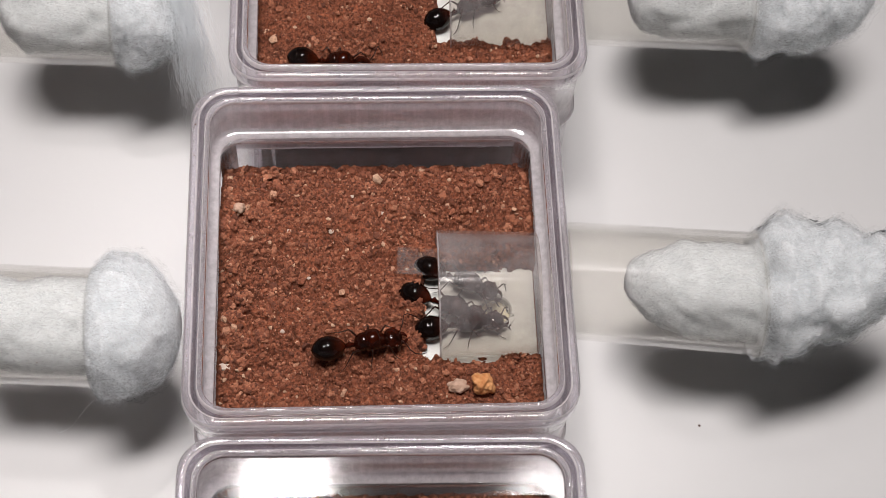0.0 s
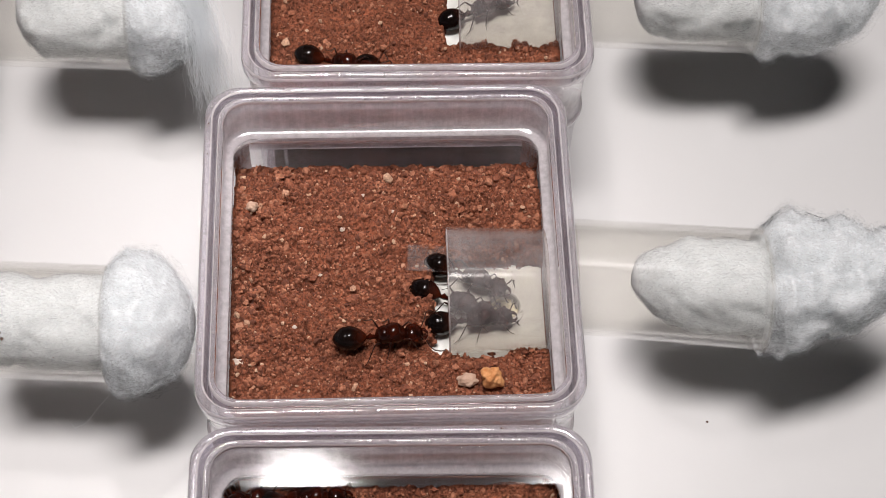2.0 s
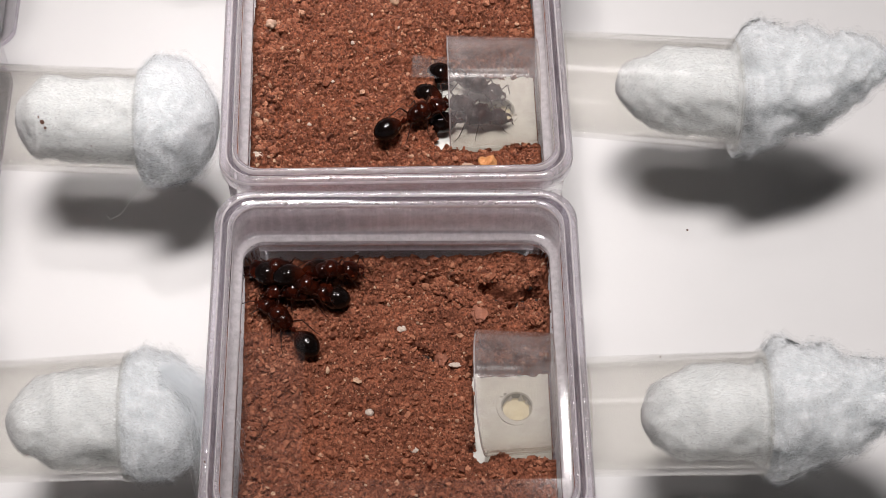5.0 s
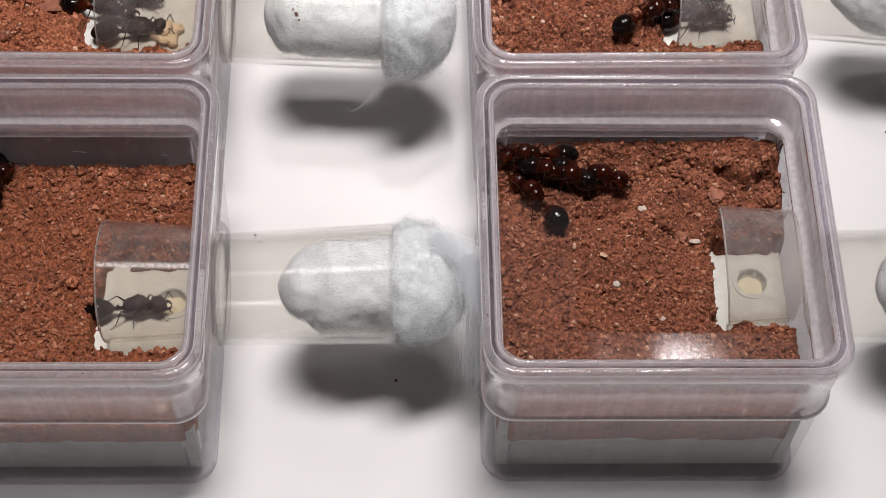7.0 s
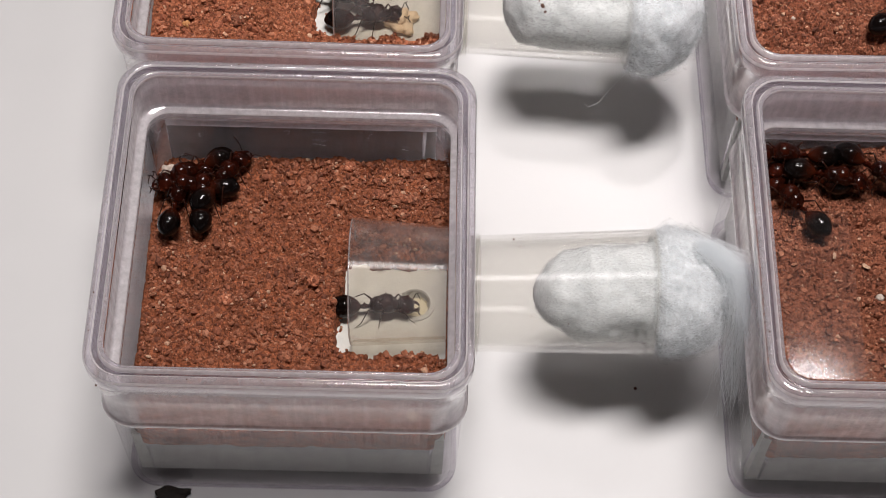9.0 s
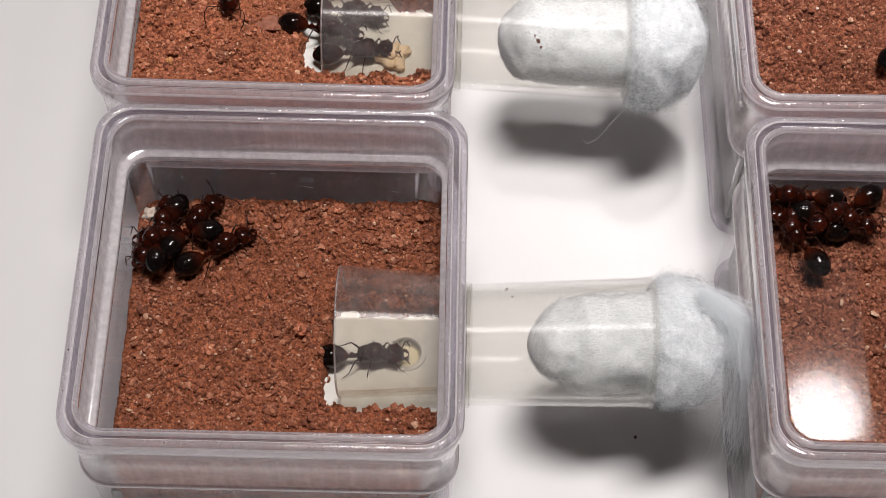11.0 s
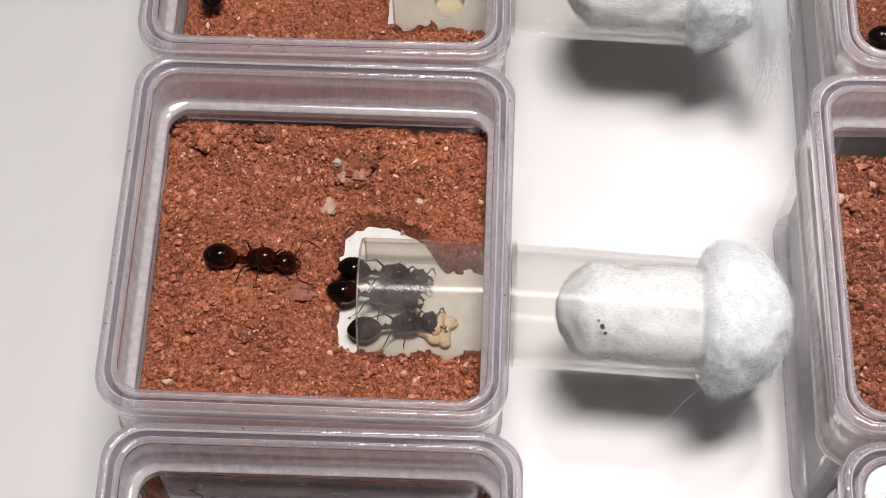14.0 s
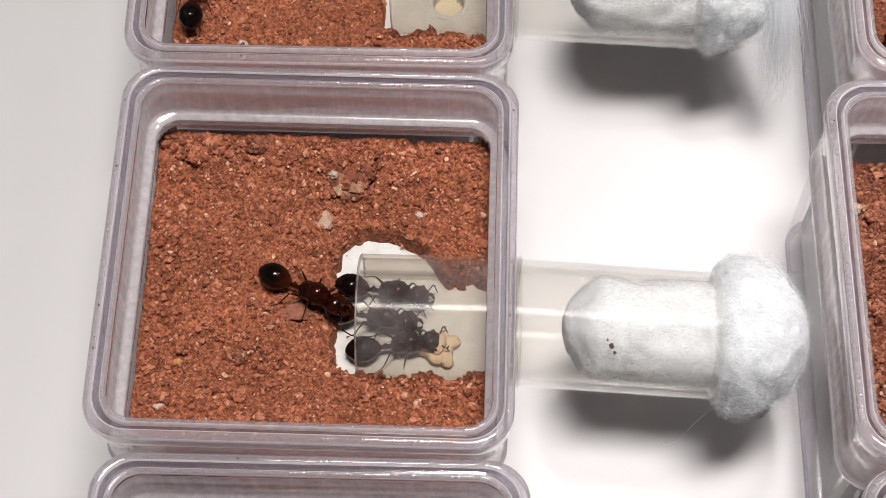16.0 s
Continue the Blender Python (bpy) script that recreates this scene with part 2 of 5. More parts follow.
def gaster_material():
    m, nt, b = material("black_gaster_chitin")
    sep = nt.nodes.new("ShaderNodeSeparateXYZ")
    nt.links.new(coords(nt), sep.inputs[0])
    at = nt.nodes.new("ShaderNodeMapRange")
    for key, v in (("From Min", -0.0070), ("From Max", -0.0023)):
        at.inputs[key].default_value = v
    nt.links.new(sep.outputs["X"], at.inputs["Value"])
    c = ramp(nt, at.outputs["Result"], [(0.0, (0.0025, 0.002, 0.002)), (0.55, (0.004, 0.002, 0.0015)), (0.80, (0.022, 0.004, 0.0015)), (1.0, (0.050, 0.008, 0.0025))])
    nt.links.new(c, b.inputs["Base Color"])
    b.inputs["Roughness"].default_value = 0.13
    b.inputs["Specular IOR Level"].default_value = 0.22
    bumped(nt, b, noise_tex(nt, 3500, 2), 0.06, 0.00004)
    return m


GASTER = gaster_material()

# ---------- building helpers (shapes are written in millimetres) ----------


def mesh_of(name, bm, mat, smooth=True):
    for v in bm.verts:
        v.co *= MM
    me = bpy.data.meshes.new(name)
    bm.to_mesh(me)
    bm.free()
    me.materials.append(mat)
    if smooth:
        me.shade_smooth()
    return me


def part(name, bm, mat, parent, label="", smooth=True):
    ob = new(name, mesh_of(name, bm, mat, smooth))
    ob.parent = parent
    return tagged(ob, label)


def thing(name, m, label, category, group="", kind=""):
    ob = new(name)
    ob.empty_display_size = 0.004
    ob.matrix_basis = m
    return tagged(ob, label, category, group, kind)


def at_mm(x, y, z, rx=0, ry=0, rz=0):
    return pose(x * MM, y * MM, z * MM, rx, ry, rz)


def rounded(half, radius, seg=7):
    """A square outline with round corners."""
    out, c = [], half - radius
    for k, (sx, sy) in enumerate(((1, 1), (-1, 1), (-1, -1), (1, -1))):
        for i in range(seg + 1):
            a = radians(90 * k + 90 * i / seg)
            out.append((sx * c + radius * math.cos(a), sy * c + radius * math.sin(a)))
    return out


def lathe_square(profile, seg=7):
    """Rings of (half, z, radius), joined into one closed skin."""
    bm, rings = bmesh.new(), []
    for half, z, radius in profile:
        rings.append([bm.verts.new((x, y, z)) for x, y in rounded(half, radius, seg)])
    for a, b in zip(rings, rings[1:]):
        n = len(a)
        for i in range(n):
            bm.faces.new((a[i], a[(i + 1) % n], b[(i + 1) % n], b[i]))
    bm.faces.new(rings[0][::-1])
    bm.faces.new(rings[-1])
    bmesh.ops.recalc_face_normals(bm, faces=bm.faces)
    return bm


def sharp(ob, angle=35):
    """Flat where faces meet at a steep angle."""
    ob.data.set_sharp_from_angle(angle=radians(angle))
    return ob


def slab(bm, x0, x1, y0, y1, z0, z1):
    vs = [bm.verts.new(p) for p in ((x0, y0, z0), (x1, y0, z0), (x1, y1, z0), (x0, y1, z0), (x0, y0, z1), (x1, y0, z1), (x1, y1, z1), (x0, y1, z1))]
    for f in ((3, 2, 1, 0), (4, 5, 6, 7), (0, 1, 5, 4), (1, 2, 6, 5), (2, 3, 7, 6), (3, 0, 4, 7)):
        bm.faces.new([vs[i] for i in f])


def structure(name, dims, mat, label, category):
    bm = bmesh.new()
    slab(bm, *dims)
    ob = new(name, mesh_of(name, bm, mat, False))
    return tagged(ob, label, category, kind="structure")


# ---------- the room and the table ----------
structure("tabletop", (-700, 700, -550, 650, -28, 0), TABLE, "white laminate tabletop with a soft sheen", "tabletop")
structure("floor", (-1700, 1700, -1700, 1700, -800, -750), FLOOR_WOOD, "plain brown floor under the table", "floor")
structure("ceiling", (-1700, 1700, -1700, 1700, 1650, 1700), CEILING_PAINT, "plain pale ceiling", "ceiling")
structure("wall_north", (-1700, 1700, 1650, 1700, -750, 1650), WALL_PAINT, "plain grey painted wall", "wall")
structure("wall_south", (-1700, 1700, -1700, -1650, -750, 1650), WALL_PAINT, "plain grey painted wall", "wall")
structure("wall_east", (1650, 1700, -1650, 1650, -750, 1650), WALL_PAINT, "plain grey painted wall", "wall")
structure("wall_west", (-1700, -1650, -1650, 1650, -750, 1650), WALL_PAINT, "plain grey painted wall", "wall")

# ---------- boxes ----------
RIM = 38.2


class Box:
    def __init__(self, x, y, turn, soil, slope, plaster, tunnel, tube, seed, hints=""):
        self.x, self.y, self.turn, self.soil, self.slope, self.plaster = x, y, turn, soil, slope, plaster
        self.tunnel, self.tube, self.seed, self.hints = tunnel, tube, seed, hints
        self.back, self.cracks, self.damp, self.dish = 0.0, (), "", None

    def m(self, x=0, y=0, z=0, rz=0):
        return at_mm(self.x, self.y, 0, 0, 0, self.turn) @ at_mm(x, y, z, 0, 0, rz)

    def raw(self, x, y):
        """The soil's height before the tunnel's mouth was bared."""
        s = self.seed * 13.7
        z = self.soil + self.slope[0] * x + self.slope[1] * y
        z += 0.9 * noise.noise((x * 0.09 + s, y * 0.09, 0)) + 0.85 * noise.noise((x * 0.25, y * 0.25 + s, 3))
        z += 0.62 * noise.noise((x * 0.7 + s, y * 0.7, 5)) + 0.30 * noise.noise((x * 1.7, y * 1.7 + s, 8)) + 0.22 * noise.noise((x * 3.2, y * 3.2 + s, 9))
        loose = 0.75 + 0.55 * noise.noise((x * 0.13, y * 0.13 + s, 31))
        for scale, high in ((0.75, 1.25), (1.7, 0.90)):
            d = noise.voronoi((x * scale + s, y * scale, 0.4))[0][0]
            z += loose * high * (0.45 - d)
        k = min(max((y - 8.0) / 14.0, 0.0), 1.0)
        z += self.back * k * k
        for ax, ay, bx, by, wide, deep in self.cracks:
            f = min(max(((x - ax) * (bx - ax) + (y - ay) * (by - ay)) / ((bx - ax) ** 2 + (by - ay) ** 2), 0.0), 1.0)
            d = math.hypot(x - ax - f * (bx - ax), y - ay - f * (by - ay)) + 0.35 * noise.noise((x * 1.3 + s, y * 1.3, 21))
            z -= deep * max(1 - max(d, 0.0) / wide, 0.0) ** 0.7
        return z

    def ground(self, x, y):
        """The soil's height, with the bared plaster round the tunnel's mouth."""
        s, z = self.seed * 13.7, self.raw(x, y)
        x0, yc, zc, r = self.tunnel[:4]
        reach, wide, narrow = self.tunnel[6:9]
        wob = 1.3 * noise.noise((x * 0.35 + s, y * 0.35, 11)) + 0.7 * noise.noise((x * 1.1, y * 1.1 + s, 12))
        dx = max(x0 - reach - x, 0.0)
        up = y - yc
        lim = max(5.0, wide * math.sqrt(max(1 - ((x - x0 - 2.0) / 9.5) ** 2, 0.0))) if up > 0 else narrow
        gap = math.hypot(dx, max(abs(up) - lim, 0.0))
        gap += 1.25 * wob * min(gap / 0.9, 1.0)
        k = min(max((gap - 0.2) / 1.0, 0.0), 1.0)
        k = k * k * (3 - 2 * k)
        low = 3.2 if self.dish and math.hypot(x - self.dish[0], y - self.dish[1]) < 2.6 else 0.8
        return (self.plaster - low) * (1 - k) + z * k


WALL_IN = 22.0


def pane_mesh():
    """A thin film lying in the rim, cut open in the middle and slightly lifted at its front left."""
    bm, n, half = bmesh.new(), 44, 22.2
    spots = [-half + 2 * half * i / n for i in range(n + 1)]
    layers = []
    for lift in (0.0, 0.18):
        grid = {}
        for i, x in enumerate(spots):
            for j, y in enumerate(spots):
                c = half - 3.3
                px, py, dx, dy = x, y, abs(x) - c, abs(y) - c
                if dx > 0 and dy > 0 and (d := math.hypot(dx, dy)) > 3.3:
                    px, py = math.copysign(c + dx * 3.3 / d, x), math.copysign(c + dy * 3.3 / d, y)
                k = min(max(-px / 12.0, 0.0), 1.0)
                k = k * k * (3 - 2 * k)
                grid[i, j] = bm.verts.new((px, py, 37.2 + lift + 0.0155 * k * max(8.0 - py, 0.0)))
        layers.append(grid)
    for i in range(n):
        for j in range(n):
            x, y = (spots[i] + spots[i + 1]) / 2, (spots[j] + spots[j + 1]) / 2
            if -12.6 < x < 21.0 and -18.6 < y < 16.9 or x <= -12.6 and 3.0 < y < 16.9:
                continue
            for grid in layers:
                bm.faces.new((grid[i, j], grid[i + 1, j], grid[i + 1, j + 1], grid[i, j + 1]))
    bmesh.ops.delete(bm, geom=[v for v in bm.verts if not v.link_faces], context="VERTS")
    return bm


def plastic_box(b, lid):
    ob = thing("plastic_box", b.m(), "square clear plastic box on white table, " + b.hints, "box", "clear plastic boxes")
    outer = [(23.0, 1.25, 4.0), (23.5, 1.4, 4.2), (23.75, 2.1, 4.3), (23.85, 8.0, 4.3), (24.05, 22.9, 4.4), (24.4, 23.05, 4.6), (24.6, 23.4, 4.7), (24.6, 23.7, 4.7), (24.4, 24.0, 4.6), (24.15, 24.2, 4.4),
             (24.3, 34.8, 4.4), (24.85, 35.2, 4.7), (25.0, 35.6, 4.8), (25.0, 37.4, 4.8), (24.85, 37.85, 4.75), (24.55, 38.12, 4.6), (24.3, 38.2, 4.5), (24.0, 38.15, 4.3), (23.8, 37.95, 4.2), (23.65, 37.4, 4.1), (23.25, 37.35, 4.0), (23.1, 37.95, 3.85), (22.95, 38.12, 3.8), (22.75, 38.15, 3.7),
             (22.45, 37.9, 3.5), (22.35, 37.3, 3.4), (22.75, 36.7, 3.6), (22.98, 36.4, 3.7), (22.92, 30.4, 3.6), (22.75, 30.1, 3.5), (22.45, 29.95, 3.4), (21.78, 29.8, 3.1), (21.62, 29.6, 3.0), (21.6, 28.8, 3.0), (21.6, 28.5, 3.0), (21.75, 28.3, 3.0), (21.7, 28.0, 3.0), (22.0, 27.6, 3.0), (21.85, 2.9, 2.9), (21.4, 2.4, 2.6)]
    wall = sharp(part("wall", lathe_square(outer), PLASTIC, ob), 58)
    for mat in (RIM_PLASTIC, BAND_PLASTIC, GLINT_PLASTIC, SHADED_GROOVE):
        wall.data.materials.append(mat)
    for f in wall.data.polygons:
        ring = f.index // 32
        if ring > len(outer) - 2:
            continue
        out, z = ((outer[ring][k] + outer[ring + 1][k]) / 2 for k in (0, 1))
        if z > 34.9:
            # Painted glints on the ridges, painted shade in the groove between them.
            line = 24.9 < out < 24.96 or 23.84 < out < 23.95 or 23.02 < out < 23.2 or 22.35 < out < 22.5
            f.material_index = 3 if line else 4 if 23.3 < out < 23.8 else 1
        # Ledge and lip carry the same painted glint.
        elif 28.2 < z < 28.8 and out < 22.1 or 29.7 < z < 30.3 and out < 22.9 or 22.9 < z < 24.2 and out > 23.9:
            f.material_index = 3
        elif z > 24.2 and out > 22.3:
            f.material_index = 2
        # Inner corners: white haze painted in for light refracted by the bend.
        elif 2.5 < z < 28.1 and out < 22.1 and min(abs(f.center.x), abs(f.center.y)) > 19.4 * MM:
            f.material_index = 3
    foot = [(22.9, 0.0, 4.0), (23.45, 0.12, 4.2), (23.7, 0.5, 4.3), (23.7, 0.85, 4.3), (23.2, 1.2, 4.1)]
    base = sharp(part("base", lathe_square(foot), PLASTIC, ob, "clear foot plate under the box"), 50)
    base.data.materials.append(RIM_PLASTIC)
    for f in base.data.polygons:
        f.material_index = 1 if len(f.vertices) == 4 else 0
    base.visible_shadow = False
    if lid:
        part("lid_pane", pane_mesh(), PANE, ob, "thin clear cover film with a wide opening")
    return ob


def plaster_bed(b):
    z = b.plaster
    bm, n = bmesh.new(), 88
    half = WALL_IN - 0.35
    spots = [-half + 2 * half * i / n for i in range(n + 1)]

    def sunk(x, y):
        return 2.6 if b.dish and math.hypot(x - b.dish[0], y - b.dish[1]) < 2.15 else 0.0

    grid = [[bm.verts.new((x, y, -sunk(x, y) + min(z + 0.3 * noise.noise((x * 0.3, y * 0.3, b.seed)), b.raw(x, y) - 1.6))) for y in spots] for x in spots]
    for i in range(n):
        for j in range(n):
            bm.faces.new((grid[i][j], grid[i + 1][j], grid[i + 1][j + 1], grid[i][j + 1]))
    edge = [grid[i][0] for i in range(n)] + [grid[n][j] for j in range(n)] + [grid[i][n] for i in range(n, 0, -1)] + [grid[0][j] for j in range(n, 0, -1)]
    low = [bm.verts.new((v.co.x, v.co.y, 2.5)) for v in edge]
    for i in range(len(edge)):
        k = (i + 1) % len(edge)
        bm.faces.new((edge[i], low[i], low[k], edge[k]))
    bm.faces.new(low[::-1])
    ob = new("plaster_bed", mesh_of("plaster_bed", bm, PLASTER))
    ob.data.materials.append(DAMP_SHADED_PLASTER)
    # The low sides take the darker plaster, with their shade in its colour.
    for f in ob.data.polygons:
        if f.center.z < (z - 2.8) * MM:
            f.material_index = 1
    sharp(ob, 50)
    ob.matrix_basis = b.m()
    return tagged(ob, "white plaster bed cast in the bottom of the box", "plaster", "plaster beds")


def soil_bed(b, deep, n):
    bm = bmesh.new()
    half = WALL_IN - 0.12
    rnd = random.Random(b.seed)

    def corner(x, y):
        c = half - 2.6
        dx, dy = abs(x) - c, abs(y) - c
        if dx > 0 and dy > 0 and (d := math.hypot(dx, dy)) > 2.6:
            return math.copysign(c + dx * 2.6 / d, x), math.copysign(c + dy * 2.6 / d, y)
        return x, y

    grid = []
    for i in range(n + 1):
        row = []
        for j in range(n + 1):
            x, y = corner(-half + 2 * half * i / n, -half + 2 * half * j / n)
            row.append(bm.verts.new((x, y, b.ground(x, y) + rnd.uniform(-0.10, 0.10))))
        grid.append(row)
    for i in range(n):
        for j in range(n):
            bm.faces.new((grid[i][j], grid[i + 1][j], grid[i + 1][j + 1], grid[i][j + 1]))
    edge = [grid[i][0] for i in range(n)] + [grid[n][j] for j in range(n)] + [grid[i][n] for i in range(n, 0, -1)] + [grid[0][j] for j in range(n, 0, -1)]
    low = []
    for v in edge:
        z = deep + 0.9 * noise.noise((v.co.x * 0.2, v.co.y * 0.2, b.seed)) + 0.5 * noise.noise((v.co.x * 0.8, v.co.y * 0.8, b.seed))
        low.append(bm.verts.new((v.co.x, v.co.y, min(z, v.co.z - 0.3))))
    for i in range(len(edge)):
        k = (i + 1) % len(edge)
        bm.faces.new((edge[i], low[i], low[k], edge[k]))
    ob = new("soil", mesh_of("soil", bm, {"damp": DAMP_SOIL, "brown": DARK_SOIL, "tan": TAN_SOIL}.get(b.damp, DRY_SOIL)))
    ob.matrix_basis = b.m()
    return tagged(ob, "reddish brown crumbly clay soil, " + {"damp": "damp and dark", "brown": "dark and fine", "tan": "brown and crumbly"}.get(b.damp, "dry and loose"), "soil", kind="stuff")


ICO = [(0, 0, -1), (0.7236, -0.5257, -0.4472), (-0.2764, -0.8506, -0.4472), (-0.8944, 0, -0.4472), (-0.2764, 0.8506, -0.4472), (0.7236, 0.5257, -0.4472),
       (0.2764, -0.8506, 0.4472), (-0.7236, -0.5257, 0.4472), (-0.7236, 0.5257, 0.4472), (0.2764, 0.8506, 0.4472), (0.8944, 0, 0.4472), (0, 0, 1)]
ICO_F = [(0, 1, 2), (1, 0, 5), (0, 2, 3), (0, 3, 4), (0, 4, 5), (1, 5, 10), (2, 1, 6), (3, 2, 7), (4, 3, 8), (5, 4, 9), (1, 10, 6), (2, 6, 7), (3, 7, 8), (4, 8, 9), (5, 9, 10), (6, 10, 11), (7, 6, 11), (8, 7, 11), (9, 8, 11), (10, 9, 11)]


def crumbs(b, count):
    rnd, vs, fs = random.Random(b.seed + 50), [], []
    half = WALL_IN - 0.6
    x0, yc = b.tunnel[0], b.tunnel[1]
    for _ in range(count):
        x, y = rnd.uniform(-half, half), rnd.uniform(-half, half)
        z = b.ground(x, y)
        if z < b.plaster + 0.1 and (rnd.random() < 0.994 or x > x0 and abs(y - yc) < b.tunnel[3]):
            continue
        z = max(z, b.plaster)
        edge = max(abs(x), abs(y)) / half
        r = 0.07 + 0.13 * rnd.random() + 0.40 * rnd.random() ** 10 + (0.22 * rnd.random() if edge > 0.82 and rnd.random() < 0.35 else 0)
        q = Euler((rnd.uniform(0, 6.3), rnd.uniform(0, 6.3), rnd.uniform(0, 6.3))).to_matrix()
        sx, sy, sz = (r * rnd.uniform(0.5, 1.35) for _ in range(3))
        base = len(vs)
        for p in ICO:
            k = rnd.uniform(0.6, 1.3)
            v = q @ Vector((p[0] * sx * k, p[1] * sy * k, p[2] * sz * k))
            vs.append(((x + v.x) * MM, (y + v.y) * MM, (z + 0.25 * r + v.z) * MM))
        fs += [(a + base, c + base, d + base) for a, c, d in ICO_F]
    for _ in range(110):
        cx, cy, size = rnd.uniform(-half, half), rnd.uniform(-half, half), rnd.uniform(0.35, 0.95)
        if b.ground(cx, cy) < b.plaster + 1.2:
            continue
        for _ in range(int(9 + 14 * size)):
            dx, dy = rnd.gauss(0, 0.45) * size, rnd.gauss(0, 0.45) * size
            dz = size * 0.75 * math.exp(-(dx * dx + dy * dy) / (0.6 * size * size))
            r = rnd.uniform(0.14, 0.30) * (0.7 + 0.5 * size)
            q = Euler((rnd.uniform(0, 6.3), rnd.uniform(0, 6.3), rnd.uniform(0, 6.3))).to_matrix()
            x, y = min(max(cx + dx, -half), half), min(max(cy + dy, -half), half)
            z, base = b.ground(x, y) + dz - 0.15, len(vs)
            for p in ICO:
                v = q @ (Vector(p) * r * rnd.uniform(0.65, 1.3))
                vs.append(((x + v.x) * MM, (y + v.y) * MM, (z + v.z) * MM))
            fs += [(a + base, c + base, d + base) for a, c, d in ICO_F]
    me = bpy.data.meshes.new("soil_crumbs")
    me.from_pydata(vs, [], fs)
    me.materials.append({"damp": DAMP_CRUMB, "brown": DARK_CRUMB, "tan": TAN_CRUMB}.get(b.damp, DRY_CRUMB))
    ob = new("soil_crumbs", me)
    ob.matrix_basis = b.m()
    return tagged(ob, "loose reddish clay crumbs strewn over the soil", "soil", kind="stuff")


def shell(bm, rings_out, rings_in, closed):
    """A skin between two rows of rings, closed at both ends (and along the long edges when open)."""
    ro = [[bm.verts.new(p) for p in ring] for ring in rings_out]
    ri = [[bm.verts.new(p) for p in ring] for ring in rings_in]
    n = len(ro[0])
    span = range(n if closed else n - 1)
    for a, c in zip(ro, ro[1:]):
        for i in span:
            bm.faces.new((a[i], a[(i + 1) % n], c[(i + 1) % n], c[i]))
    for a, c in zip(ri, ri[1:]):
        for i in span:
            bm.faces.new((a[(i + 1) % n], a[i], c[i], c[(i + 1) % n]))
    for o, w in ((ro[0], ri[0]), (ro[-1], ri[-1])):
        for i in span:
            bm.faces.new((o[i], o[(i + 1) % n], w[(i + 1) % n], w[i]))
    if not closed:
        for i in (0, n - 1):
            for k in range(len(ro) - 1):
                bm.faces.new((ro[k][i], ro[k + 1][i], ri[k + 1][i], ri[k][i]))
    bmesh.ops.recalc_face_normals(bm, faces=bm.faces)


def tunnel_shelter(b):
    x0, yc, zc, r0, r1, cut = b.tunnel[:6]
    low = math.asin(min(0.95, (zc - b.plaster + 0.25) / r0))
    n, m = 40, 9
    outs, ins = [], []
    for k in range(m):
        f = k / (m - 1)
        r = r0 + (r1 - r0) * f
        ro, ri = [], []
        for i in range(n + 1):
            a = -low + (math.pi + 2 * low) * i / n
            lean = cut * (1 - f) * (0.5 - 0.5 * math.sin(a)) if cut > 0 else cut * (1 - f) * 0.5 * (1 + math.cos(a))
            x = x0 + (21.6 - x0) * f + lean
            ro.append((x, yc + r * math.cos(a), zc + r * math.sin(a)))
            ri.append((x, yc + (r - 0.5) * math.cos(a), zc + (r - 0.5) * math.sin(a)))
        outs.append(ro)
        ins.append(ri)
    bm = bmesh.new()
    shell(bm, outs, ins, False)
    ob = thing("plastic_tunnel", b.m(), "clear plastic half-tube shelter standing on bared plaster", "shelter", "tube shelters")
    sharp(part("arch", bm, WORN_SHELTER if b.damp in ("damp", "brown") else SHELTER, ob), 50)
    edge = bmesh.new()
    rows = [[Vector(o).lerp(Vector(i), 0.5) + Vector((-0.12 + dx, 0, 0)) + (Vector(o) - Vector(i)) * dr for o, i in zip(outs[0], ins[0])] for dx, dr in ((0, -0.42), (-0.12, 0.0), (0, 0.42))]
    rows += [[v + Vector((0.14, 0, 0)) for v in rows[2]], [v + Vector((0.14, 0, 0)) for v in rows[0]]]
    loops = [[edge.verts.new(v) for v in row] for row in rows]
    for a, c in zip(loops, loops[1:] + loops[:1]):
        for i in range(n):
            edge.faces.new((a[i], a[i + 1], c[i + 1], c[i]))
    part("mouth_edge", edge, EDGE_PLASTIC, ob, "scuffed cut edge of the shelter's mouth")
    return ob


